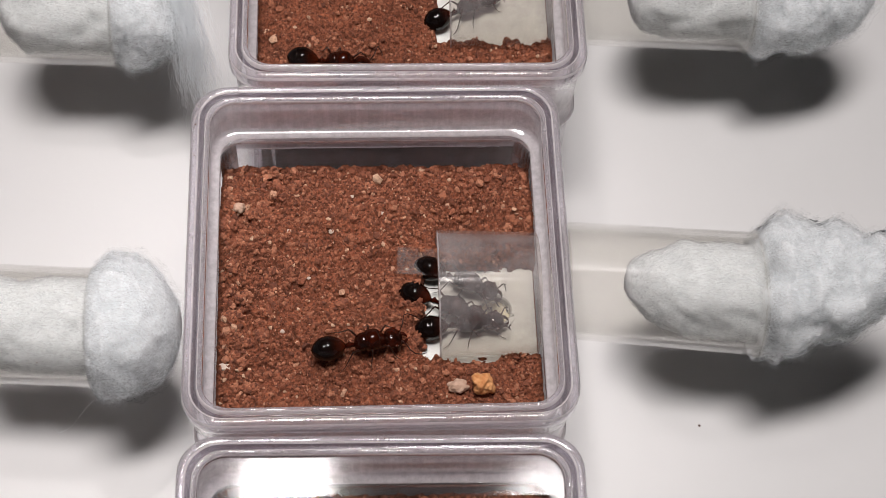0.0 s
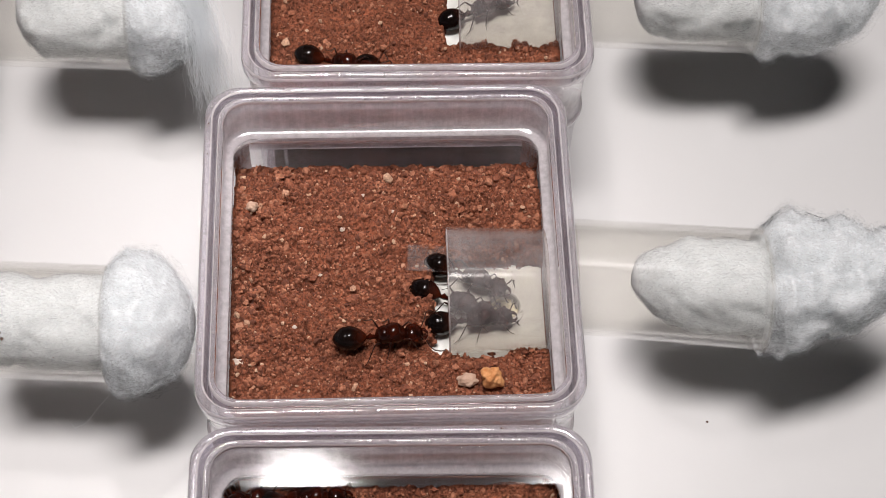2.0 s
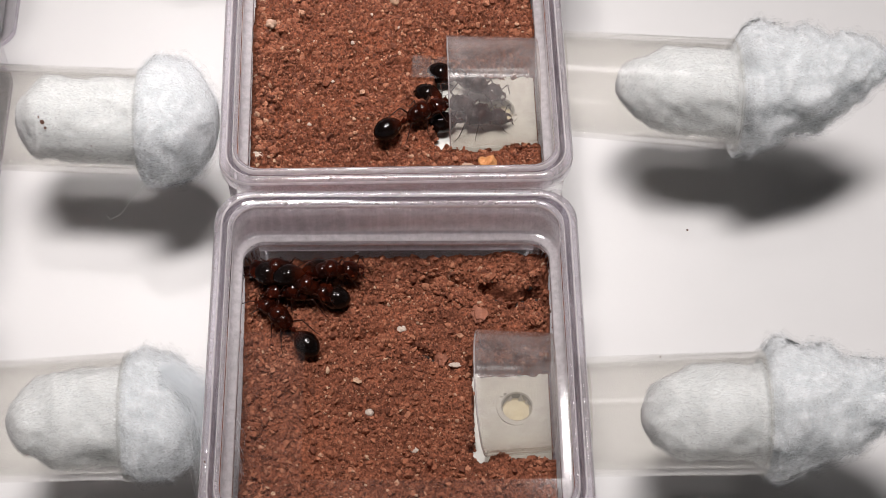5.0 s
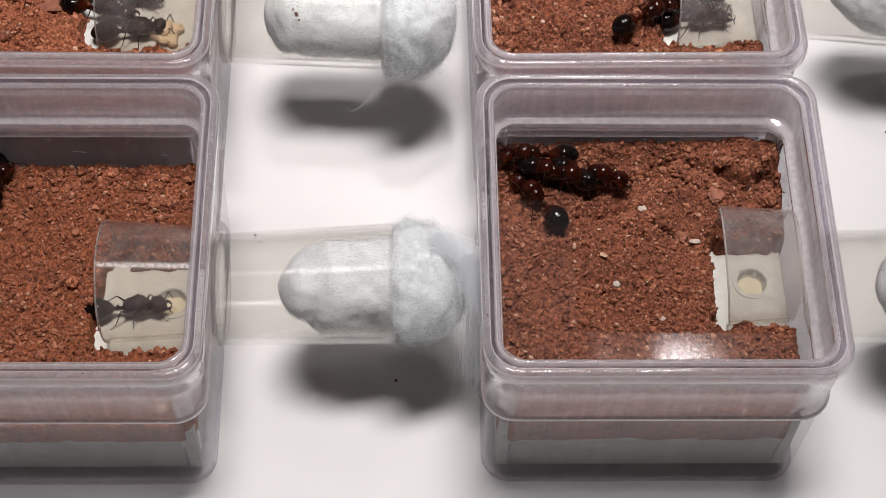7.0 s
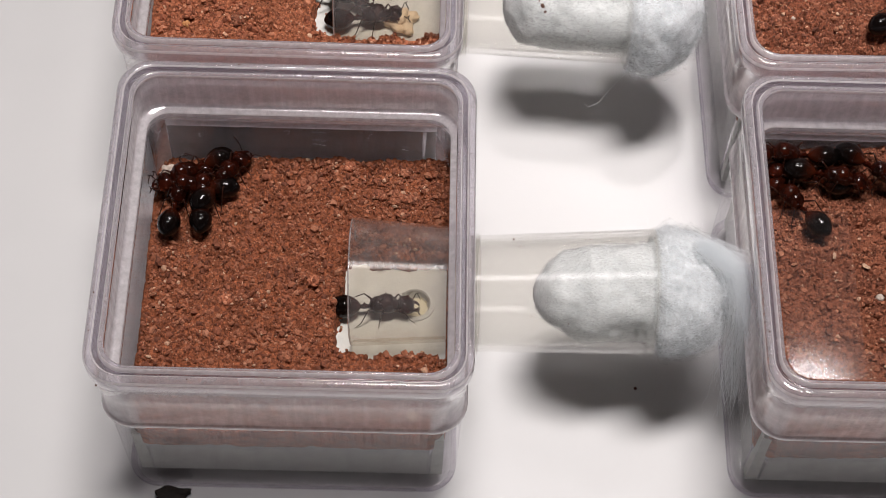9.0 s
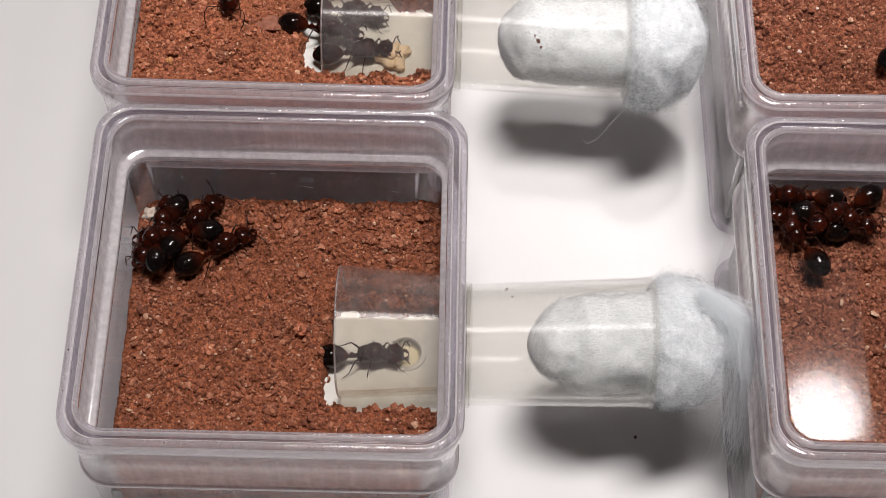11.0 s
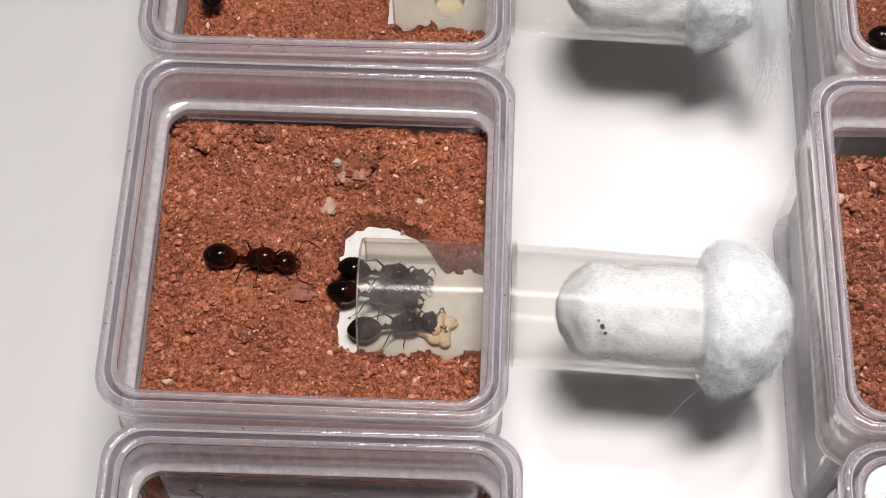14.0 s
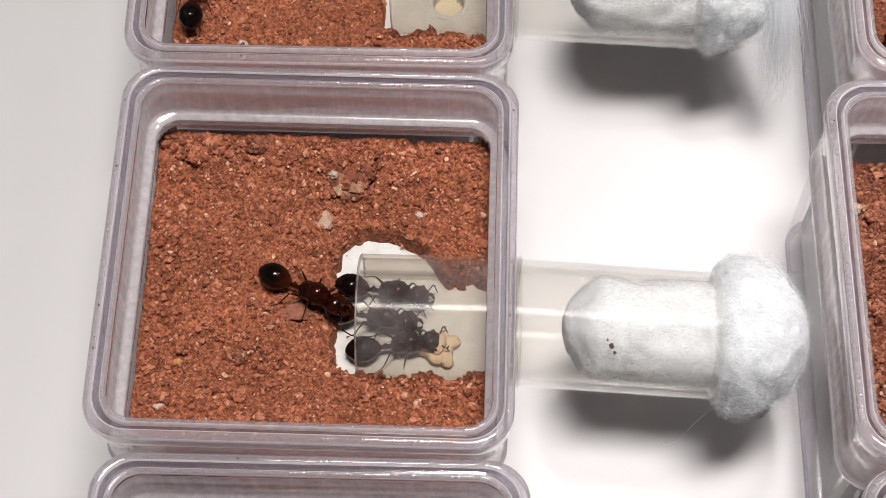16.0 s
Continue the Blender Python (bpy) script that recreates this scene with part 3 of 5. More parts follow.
def water_tube(b):
    x0, x1, y0, y1, z, r0, r1 = b.tube
    n, m = 48, 10
    outs, ins = [], []
    for k in range(m):
        f = k / (m - 1)
        r, y = r0 + (r1 - r0) * f, y0 + (y1 - y0) * f
        x = x0 + (x1 - x0) * f
        outs.append([(x, y + r * math.cos(2 * math.pi * i / n), z + r * math.sin(2 * math.pi * i / n)) for i in range(n)])
        ins.append([(x, y + (r - 0.9) * math.cos(2 * math.pi * i / n), z + (r - 0.9) * math.sin(2 * math.pi * i / n)) for i in range(n)])
    bm = bmesh.new()
    shell(bm, outs, ins, True)
    ob = thing("water_tube", b.m(), "short clear plastic tube joined to the box's side, cotton-stopped", "tube", "tubes of the boxes")
    sharp(part("barrel", bm, TUBE, ob), 50).visible_shadow = False
    for name, xa, xb, y, r, label in (("collar", x0 - 0.1, x0 + 1.3, y0, r0 + 0.02, "clear collar against the box wall"), ("end_rim", x1 - 0.05, x1 + 0.35, y1, r1 - 0.02, "rounded open end of the tube")):
        ring = bmesh.new()
        prof = [(xa, 0.0), (xa + 0.12, 0.28), (xb - 0.12, 0.28), (xb, 0.0)]
        shell(ring, [[(x, y + (r + d) * math.cos(2 * math.pi * i / n), z + (r + d) * math.sin(2 * math.pi * i / n)) for i in range(n)] for x, d in prof],
              [[(x, y + (r - 0.85) * math.cos(2 * math.pi * i / n), z + (r - 0.85) * math.sin(2 * math.pi * i / n)) for i in range(n)] for x, d in prof], True) if name == "end_rim" else shell(
              ring, [[(x, y + (r + 0.05 + d) * math.cos(2 * math.pi * i / n), z + (r + 0.05 + d) * math.sin(2 * math.pi * i / n)) for i in range(n)] for x, d in prof],
              [[(x, y + (r + 0.02) * math.cos(2 * math.pi * i / n), z + (r + 0.02) * math.sin(2 * math.pi * i / n)) for i in range(n)] for x, d in prof], True)
        sharp(part(name, ring, TUBE, ob, label), 50)
    disc = bmesh.new()
    for x in (x0 + 0.35, x0 + 0.6):
        disc.faces.new([disc.verts.new((x, y0 + (r0 - 0.95) * math.cos(2 * math.pi * i / n), z + (r0 - 0.95) * math.sin(2 * math.pi * i / n))) for i in range(n)])
    part("joint_disc", disc, JOINT, ob, "hazy grey-lilac membrane where the tube meets the box", smooth=False)
    return ob


def strands(count, seed, start, reach, wild, thick, steps=4):
    """Thin fibres as three-sided strips. start(rnd) gives a root and a way out."""
    rnd, vs, fs = random.Random(seed), [], []
    for _ in range(count):
        p, d = start(rnd)
        p, d = Vector(p), Vector(d).normalized()
        length = reach * rnd.uniform(0.35, 1.0)
        base = len(vs)
        curl = Vector((rnd.gauss(0, 1), rnd.gauss(0, 1), rnd.gauss(0, 1))) * wild
        for s in range(steps + 1):
            side = d.cross(Vector((0.3, 0.5, 0.8))).normalized()
            up = d.cross(side)
            w = thick * (1 - 0.6 * s / steps)
            for a in (0.0, 2.1, 4.2):
                v = p + (side * math.cos(a) + up * math.sin(a)) * w
                vs.append((v.x * MM, v.y * MM, v.z * MM))
            p = p + d * (length / steps)
            curl = curl + Vector((rnd.gauss(0, 1), rnd.gauss(0, 1), rnd.gauss(0, 1))) * wild * 0.6
            d = (d + curl * 0.35).normalized()
        for s in range(steps):
            for a in range(3):
                c = (a + 1) % 3
                fs.append((base + 3 * s + a, base + 3 * s + c, base + 3 * s + 3 + c, base + 3 * s + 3 + a))
    return vs, fs


def fibre_part(name, data, parent, label):
    me = bpy.data.meshes.new(name)
    me.from_pydata(data[0], [], data[1])
    me.materials.append(FIBRE)
    ob = new(name, me)
    ob.parent = parent
    return tagged(ob, label, kind="stuff")


def cotton_plug(b, nose, out, fat, tail, up, label, taper=7.0, ragged=1.0):
    """nose: depth in the tube; out: length past its end; fat: the bulge's radius; tail: the way of a hanging tuft from the tube's end; up: lift of the outer end."""
    x0, x1, y0, y1, z, r0, r1 = b.tube
    ob = thing("cotton_plug", b.m(), label, "cotton", "cotton plugs")
    s = b.seed * 7.3
    rin = (r0 + r1) / 2 - 1.4

    def radius(f):
        x = -nose + f * (nose + out)
        if x < -1.0:
            k = min((x + nose) / taper, 1.0)
            return rin * math.sqrt(max(1 - (1 - k) ** 2, 0.0)), x
        if x < 2.6:
            k = (x + 1.0) / 3.6
            return rin + (fat - rin) * math.sin(k * math.pi / 2), x
        k = (x - 2.6) / (out - 2.6)
        return fat * math.sqrt(max(1 - k ** 2.6, 0.0)) * (1 - (0.12 if ragged < 1.5 else 0.5) * k), x

    def skin(f, a, more=0.0):
        r, x = radius(f)
        inside = x < 0
        c, sn = math.cos(a), math.sin(a)
        p = Vector((x * 0.22, c * r * 0.22, sn * r * 0.22))
        lump = noise.noise(p + Vector((s, 0, 0))) * 1.3 + noise.noise(p * 2.7 + Vector((0, s, 0))) * 0.5 + noise.noise(p * 6 + Vector((0, 0, s))) * 0.14
        r2 = r + lump * (0.95 if inside else 0.85 * ragged) * min(1.0, r / 4)
        if inside:
            r2 = min(r2, rin + 0.04)
        r2 += more * (0.7 + 0.9 * noise.noise(p * 4 + Vector((s, s, 0))))
        rise = up * max(x, 0) / out
        y = y1 + (y0 - y1) * max(-x, 0) / (x1 - x0)
        return (x1 + x, y + c * r2, z + sn * r2 + rise)

    def core(f):
        """How far the firm wad lies under the loose surface."""
        x = -nose + f * (nose + out)
        return -0.2 - 0.6 * min(max((x + 0.5) / 2.0, 0.0), 1.0) * min(radius(f)[0] / 4, 1.0)

    bm, n, m = bmesh.new(), 72, 84
    rings = [[bm.verts.new(skin((k + 0.35) / (m + 0.7), 2 * math.pi * i / n, core((k + 0.35) / (m + 0.7)))) for i in range(n)] for k in range(m + 1)]
    for a, c in zip(rings, rings[1:]):
        for i in range(n):
            bm.faces.new((a[i], a[(i + 1) % n], c[(i + 1) % n], c[i]))
    bm.faces.new(rings[0][::-1])
    bm.faces.new(rings[-1])
    part("wad", bm, COTTON, ob)
    start = (nose + 0.5) / (nose + out)
    for more, mat, start, end in ((0.15, FLUFF[0], 0.02, start + 0.02), (-0.05, FLUFF[0], start, 0.995), (0.45, FLUFF[1], start, 0.995), (1.0, FLUFF[1], start, 0.995)):
        halo = bmesh.new()
        rings = [[halo.verts.new(Vector(skin(start + (end - start) * k / 40, 2 * math.pi * i / n, more)) + Vector((more * (k / 40 - (0.6 if end < 0.9 else 0.0)), 0, 0))) for i in range(n)] for k in range(41)]
        for a, c in zip(rings, rings[1:]):
            for i in range(n):
                halo.faces.new((a[i], a[(i + 1) % n], c[(i + 1) % n], c[i]))
        halo.faces.new(rings[-1] if end > 0.9 else rings[0][::-1])
        part("fluff", halo, mat, ob, "loose matted cotton with a soft edge")

    def root(rnd):
        f = (nose + rnd.uniform(0.3, out)) / (nose + out)
        a = rnd.uniform(0, 2 * math.pi)
        p = Vector(skin(min(f, 0.985), a))
        c = Vector((x1 + out * 0.35, y1, z))
        d = (p - c).normalized() * 0.5 + Vector((rnd.gauss(0, 0.7), rnd.gauss(0, 0.7), rnd.gauss(0, 0.7)))
        return p - d.normalized() * 0.3, d

    def lying(rnd):
        f = rnd.uniform(0.03, 0.97)
        a = rnd.uniform(0, 2 * math.pi)
        p, q, o = Vector(skin(f, a)), Vector(skin(f + 0.01, a + 0.02)), Vector(skin(f, a + 0.1))
        w = rnd.uniform(0, 6.28)
        d = (o - p).normalized() * math.cos(w) + (q - p).normalized() * math.sin(w)
        inward = (Vector((p.x, y1, z)) - p).normalized()
        return p + inward * 0.10 - d * 1.0, d + inward * 0.12

    def nosing(rnd):
        p = Vector(skin(rnd.uniform(0.01, 0.8 * taper / (nose + out)), rnd.uniform(0, 6.28)))
        d = p - Vector((x1 - nose + taper, y1, z))
        return p - d.normalized() * 0.2, d.normalized() * 0.6 + Vector((rnd.gauss(0, 0.6), rnd.gauss(0, 0.6), rnd.gauss(0, 0.6)))

    def wisp(rnd):
        p, d = root(rnd)
        return p, d + Vector((0.1, 0.0, 0.2))

    fibre_part("fuzz", strands(3000 if b.y > 90 else 7000, b.seed, root, 1.6, 0.6, 0.011), ob, "fine cotton fuzz")
    fibre_part("fibre_layer", strands(3000, b.seed + 20, lying, 3.0, 0.10, 0.014), ob, "matted cotton fibres")
    fibre_part("nose_fuzz", strands(900, b.seed + 60, nosing, 0.9, 0.4, 0.013), ob, "soft fuzz on the plug's inner end")
    fibre_part("wisps", strands(260, b.seed + 40, wisp, 3.2, 0.5, 0.013, 8), ob, "loose cotton wisps")

    if tail:
        drape = [Vector((x1 + p[0], y1 + p[1], z + p[2])) for p in tail]
        rnd, vs, fs = random.Random(b.seed + 9), [], []
        for _ in range(520):
            off = Vector((rnd.gauss(0, 1.1), rnd.gauss(0, 1.1), rnd.gauss(0, 0.7)))
            last, base, drift = rnd.uniform(0.45, 1.0), len(vs), Vector((0, 0, 0))
            for q in range(15):
                f = last * q / 14 * (len(drape) - 1)
                k = min(int(f), len(drape) - 2)
                p = drape[k].lerp(drape[k + 1], f - k) + off * (0.55 + 0.5 * f / len(drape)) + drift
                drift = drift + Vector((rnd.gauss(0, 0.36), rnd.gauss(0, 0.36), rnd.gauss(0, 0.2)))
                for a in (0.0, 2.1, 4.2):
                    vs.append(((p.x + 0.014 * math.cos(a)) * MM, (p.y + 0.014 * math.sin(a)) * MM, p.z * MM))
            for q in range(14):
                for a in range(3):
                    c = (a + 1) % 3
                    fs.append((base + 3 * q + a, base + 3 * q + c, base + 3 * q + 3 + c, base + 3 * q + 3 + a))
        fibre_part("tuft", (vs, fs), ob, "loose hanging cotton strands")
    return ob


#       x     y     turn  soil  slope          plaster tunnel(x0, yc, zc, r0, r1, cut, reach, wide, narrow)         tube(x0, x1, y0, y1, z, r0, r1)
BOXES = {
    "b3": Box(0.0, 0.0, 0.0, 20.6, (0.03, 0.06), 17.3, (10.5, 0.8, 23.0, 8.9, 8.3, 2.6, -0.7, 4.7, 7.6), (24.7, 50.0, -3.4, -3.0, 24.0, 8.2, 8.6), 3, "soil under a clear pane"),
    "b2": Box(-0.2, 51.3, 0.7, 24.6, (0.0, 0.06), 21.8, (8.0, -1.2, 25.5, 8.9, 8.4, 0.6, 1.2, 4.5, 7.3), (24.7, 52.0, 1.7, -1.0, 24.0, 8.1, 8.6), 2, "red soil, orange pebble"),
    "b1": Box(4.0, 102.3, 0.4, 24.3, (0.0, 0.03), 21.5, (6.5, -2.0, 25.0, 8.5, 8.2, 0.6, 1.0, 5.0, 6.0), (24.7, 52.0, 0.0, -1.0, 24.0, 8.1, 8.5), 1, "filled with red soil"),
    "a3": Box(-87.2, -0.3, 0.0, 17.2, (0.03, 0.0), 14.6, (8.0, -0.3, 20.8, 9.1, 8.2, 0.5, 0.8, 4.5, 8.4), (24.7, 50.0, -3.2, -2.2, 23.5, 8.1, 8.8), 6, "filled low with red soil"),
    "a2": Box(-89.0, 51.0, -0.4, 24.6, (-0.03, 0.03), 21.3, (5.7, -3.3, 24.5, 8.0, 8.0, 0.3, 2.6, 11.6, 6.2), (24.7, 50.2, -3.0, -4.1, 23.5, 8.1, 8.1), 5, "red soil, bared white plaster"),
    "a1": Box(-89.6, 101.7, 0.0, 22.0, (0.0, 0.03), 19.3, (8.5, -2.0, 24.0, 8.6, 8.2, 0.5, 0.8, 4.0, 6.4), (24.7, 50.5, -2.0, -2.5, 23.5, 8.1, 8.6), 4, "filled with red soil"),
}
for key, rise in (("b3", 3.0), ("b2", -4.6), ("a3", 1.1), ("a2", 0.6)):
    BOXES[key].back = rise
BOXES["b3"].damp, BOXES["b2"].damp, BOXES["b1"].damp, BOXES["a3"].damp = "damp", "brown", "brown", "tan"
for key, spot in (("b3", (17.0, 1.4)), ("a3", (17.1, -0.2)), ("b2", (16.2, -1.8)), ("a1", (16.3, -3.1))):
    BOXES[key].dish = spot
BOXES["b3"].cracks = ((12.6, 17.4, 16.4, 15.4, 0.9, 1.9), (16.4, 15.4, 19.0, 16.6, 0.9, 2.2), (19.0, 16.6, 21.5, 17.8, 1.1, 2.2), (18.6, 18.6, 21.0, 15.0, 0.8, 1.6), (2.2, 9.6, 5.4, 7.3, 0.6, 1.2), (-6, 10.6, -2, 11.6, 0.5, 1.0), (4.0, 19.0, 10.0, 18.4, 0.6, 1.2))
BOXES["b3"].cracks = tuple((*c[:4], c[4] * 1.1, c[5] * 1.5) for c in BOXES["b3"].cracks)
BOXES["a2"].cracks = ((1.2, 13.2, 6.4, 12.6, 0.6, 1.0), (6.0, 14.0, 6.6, 18.0, 0.6, 1.2), (-7.5, -1.6, -3.0, -3.4, 0.4, 0.7), (4.0, 12.0, 9.5, 9.8, 0.4, 0.6))
BOXES["b2"].cracks = ((-20.5, 2.0, -17.0, -0.5, 0.6, 1.1), (-20.0, 12.0, -14.0, 14.5, 0.6, 1.0), (-19.5, -2.5, -15.5, -4.0, 0.5, 0.9))
DEEP = {"b3": 11.5, "b2": 17.5, "b1": 17.0, "a3": 11.8, "a2": 17.0, "a1": 15.0}
for key, b in BOXES.items():
    plastic_box(b, key == "b3")
    plaster_bed(b)
    soil_bed(b, DEEP[key], 150 if key in ("a1", "b1") else 250)
    crumbs(b, 7000 if key in ("a1", "b1") else 13000)
    tunnel_shelter(b)
    water_tube(b)
LONG_DRAPE = ((6, 3, 8.5), (10.5, 0, 8), (12.5, -5, 3), (13.0, -9, -8), (13.5, -10.5, -15))
SHORT_DRAPE = ((6, 2, 8), (10, -1, 7), (11.5, -6, 2), (12.0, -9, -6), (12.2, -10, -11))
cotton_plug(BOXES["b3"], 16.5, 23.0, 9.4, (), 5.5, "white cotton wool plug pulled out to a loose tail", 11.0, 1.7)
cotton_plug(BOXES["b2"], 18.0, 24.0, 10.0, (), 7.5, "white cotton wool plug pulled out to a loose tail", 12.0, 1.9)
cotton_plug(BOXES["b1"], 18.0, 20.0, 9.6, (), 1.0, "white cotton wool plug in the mouth of the tube")
cotton_plug(BOXES["a3"], 16.5, 11.5, 9.2, LONG_DRAPE, 0.0, "white cotton wool plug with a long hanging tuft", 11.0)
plug = cotton_plug(BOXES["a2"], 19.0, 12.0, 10.0, (), 0.5, "rounded white cotton wool plug in the tube's end")
cotton_plug(BOXES["a1"], 17.5, 11.5, 9.1, SHORT_DRAPE, 0.0, "white cotton wool plug with a hanging tuft")


# ---------- dishes, stones and brood ----------


def lump(name, b, x, y, size, mat, label, category, group="", sink=0.35, turn=0.0, floor=None, rough=0.22, seed=0):
    """An uneven stone or clod of the given half sizes, resting in the soil."""
    bm = bmesh.new()
    bmesh.ops.create_icosphere(bm, subdivisions=4, radius=1.0)
    for v in bm.verts:
        n = v.co.normalized()
        k = 1 + rough * noise.noise(n * 1.4 + Vector((seed, 0, 0))) * 1.6 + rough * 0.6 * noise.noise(n * 3.5 + Vector((0, seed, 0))) + rough * 0.45 * noise.noise(n * 7 + Vector((0, 0, seed))) + rough * 0.35 * noise.noise(n * 16 + Vector((seed, seed, 0)))
        v.co = Vector((n.x * size[0], n.y * size[1], n.z * size[2])) * k
    ob = new(name, mesh_of(name, bm, mat))
    z = floor if floor is not None else b.ground(x, y)
    ob.matrix_basis = b.m(x, y, z + size[2] * (1 - 2 * sink), turn)
    return tagged(ob, label, category, group)


def clod(b, x, y, size, mat, label, seed=0, sink=0.3):
    """A crumbly clod: an uneven core with many small crumbs baked onto it."""
    rnd, vs, fs = random.Random(seed), [], []
    z0 = b.ground(x, y) + size[2] * (1 - 2 * sink)
    for k in range(int(60 + 45 * size[0] * size[1])):
        n = Vector((rnd.gauss(0, 1), rnd.gauss(0, 1), rnd.gauss(0.3, 1))).normalized()
        w = 1 + 0.55 * noise.noise(n * 1.6 + Vector((seed, 0, 0))) + 0.3 * noise.noise(n * 3.7 + Vector((0, seed, 0)))
        p = Vector((n.x * size[0], n.y * size[1], n.z * size[2])) * w * (0.5 if k % 4 == 0 else 0.86)
        r = rnd.uniform(0.16, 0.42) if k % 4 else rnd.uniform(0.45, 0.8) * min(size)
        q = Euler((rnd.uniform(0, 6.3), rnd.uniform(0, 6.3), rnd.uniform(0, 6.3))).to_matrix()
        base = len(vs)
        for c in ICO:
            v = p + q @ (Vector(c) * r * rnd.uniform(0.7, 1.25))
            vs.append((v.x * MM, v.y * MM, v.z * MM))
        fs += [(a + base, c + base, d + base) for a, c, d in ICO_F]
    me = bpy.data.meshes.new("soil_clod")
    me.from_pydata(vs, [], fs)
    me.materials.append(mat)
    ob = new("soil_clod", me)
    ob.matrix_basis = b.m(x, y, z0)
    return tagged(ob, label, "clod", "soil clods")


def dish(b, x, y):
    """A round cream dish let into the plaster."""
    bm, n = bmesh.new(), 36
    prof = [(3.0, -0.3), (2.9, 0.0), (2.3, 0.03), (2.12, -0.2), (2.08, -1.7), (1.95, -1.95), (1.6, -2.05), (0.3, -2.1)]
    rings = [[bm.verts.new((r * math.cos(2 * math.pi * i / n), r * math.sin(2 * math.pi * i / n), z)) for i in range(n)] for r, z in prof]
    for a, c in zip(rings, rings[1:]):
        for i in range(n):
            bm.faces.new((a[i], a[(i + 1) % n], c[(i + 1) % n], c[i]))
    bm.faces.new(rings[-1])
    ob = new("feeding_dish", mesh_of("feeding_dish", bm, CREAM))
    ob.data.materials.append(DAMP_SHADED_PLASTER)
    ob.data.materials.append(PLASTER)
    for f in ob.data.polygons:
        f.material_index = 2 if f.center.z > -0.16 * MM else 1 if f.center.z > -1.8 * MM else 0
    sharp(ob, 40)
    ob.matrix_basis = b.m(x, y, b.plaster + 0.1)
    return tagged(ob, "small round cream cup sunk in the plaster", "dish", "dishes in the boxes")


B2, B3, A2, A3, A1, B1 = (BOXES[k] for k in ("b2", "b3", "a2", "a3", "a1", "b1"))
for b in (B3, A3, B2, A1):
    dish(b, *b.dish)
lump("pebble", B2, 13.7, -14.4, (1.5, 1.25, 1.6), ORANGE_STONE, "orange stone pebble lying on red soil", "pebble", sink=0.08, seed=3, rough=0.3)
lump("pebble", B2, 10.4, -14.2, (1.3, 0.9, 0.8), PALE_STONE, "small grey-pink pebble beside the orange one", "pebble", sink=0.3, seed=8)
lump("pebble", B2, -19.3, 13.4, (0.85, 0.75, 0.6), PALE_STONE, "pale pinkish pebble in the soil's corner", "pebble", seed=5)
lump("white_grit", B2, -20.9, -10.4, (1.1, 0.5, 0.3), WHITE_GRIT, "white plaster flake against the box wall", "flake", seed=4)
for k, (x, y, r) in enumerate(((-12.2, 9.0, 0.32), (-6.4, 9.2, 0.36), (-13.1, -5.8, 0.36), (0.8, 12.0, 0.3), (-9.5, 2.4, 0.26), (4.0, 3.5, 0.24), (-3.4, 15.0, 0.3))):
    lump("white_grit", B2, x, y, (r, r * 0.8, r * 0.7), WHITE_GRIT, "tiny white grit grain on red soil", "grit", "white grit grains", seed=k)
clod(A2, 3.6, 14.8, (2.4, 1.9, 1.8), TAN_CRUMB, "large brown crumbly soil clod", 11)
clod(A2, 5.6, 16.6, (1.2, 1.4, 1.1), DARK_CRUMB, "dark soil clod beside the large brown one", 12)
lump("white_grit", A2, 1.3, 16.1, (0.62, 0.5, 0.7), WHITE_GRIT, "white stone chip on a soil clod", "grit", sink=0.0, seed=13, rough=0.22)
lump("white_grit", A2, 12.6, 11.4, (0.55, 0.5, 0.45), WHITE_GRIT, "white stone chip on red soil", "grit", seed=14, rough=0.2)
lump("white_grit", A2, -18.2, -16.6, (0.75, 0.4, 0.35), WHITE_GRIT, "white stone chip by the box wall", "grit", seed=15, rough=0.2)
lump("pebble", A2, 0.4, 9.9, (1.05, 1.3, 0.5), PALE_STONE, "flat pale pinkish stone on red soil", "pebble", seed=16)
clod(A2, -16.6, 18.3, (2.1, 1.2, 1.0), DRY_CRUMB, "brown soil clod by the back wall", 17)
clod(A2, -14.2, 20.0, (1.8, 1.2, 1.1), DRY_CRUMB, "brown soil clod by the back wall", 18)
clod(A2, -8.8, 20.3, (1.5, 1.1, 1.0), DARK_CRUMB, "dark soil clod by the back wall", 19)
lump("soil_clod", A2, -3.1, -2.7, (2.4, 1.3, 0.6), BROWN_CLOD, "flat plate of dried soil", "clod", "soil clods", sink=0.35, seed=20, rough=0.3)
clod(A2, -9.0, -9.6, (1.0, 0.8, 0.7), DARK_CRUMB, "small dark soil clod", 21)
lump("pebble", A2, -16.6, -10.4, (0.6, 0.5, 0.5), ORANGE_STONE, "small orange stone on red soil", "pebble", seed=22)
lump("soil_clod", B3, 11.8, 13.6, (1.05, 1.45, 0.35), BROWN_CLOD, "flat leaf-shaped plate of dried soil", "clod", "soil clods", sink=0.3, seed=23, rough=0.25)
lump("pebble", B3, 6.2, 6.9, (0.85, 0.95, 0.7), BROWN_CLOD, "round brown pebble on red soil", "pebble", sink=0.2, seed=24, rough=0.4)
lump("white_grit", B3, 0.6, 11.8, (0.65, 0.55, 0.5), WHITE_GRIT, "white stone chip on red soil", "grit", seed=25, rough=0.2)
lump("white_grit", B3, 8.2, 6.0, (0.8, 0.4, 0.35), WHITE_GRIT, "white stone chip beside a pebble", "grit", seed=26, rough=0.2)
lump("white_grit", B3, -3.9, -0.8, (0.6, 0.5, 0.5), WHITE_GRIT, "white stone chip on red soil", "grit", seed=27, rough=0.2)
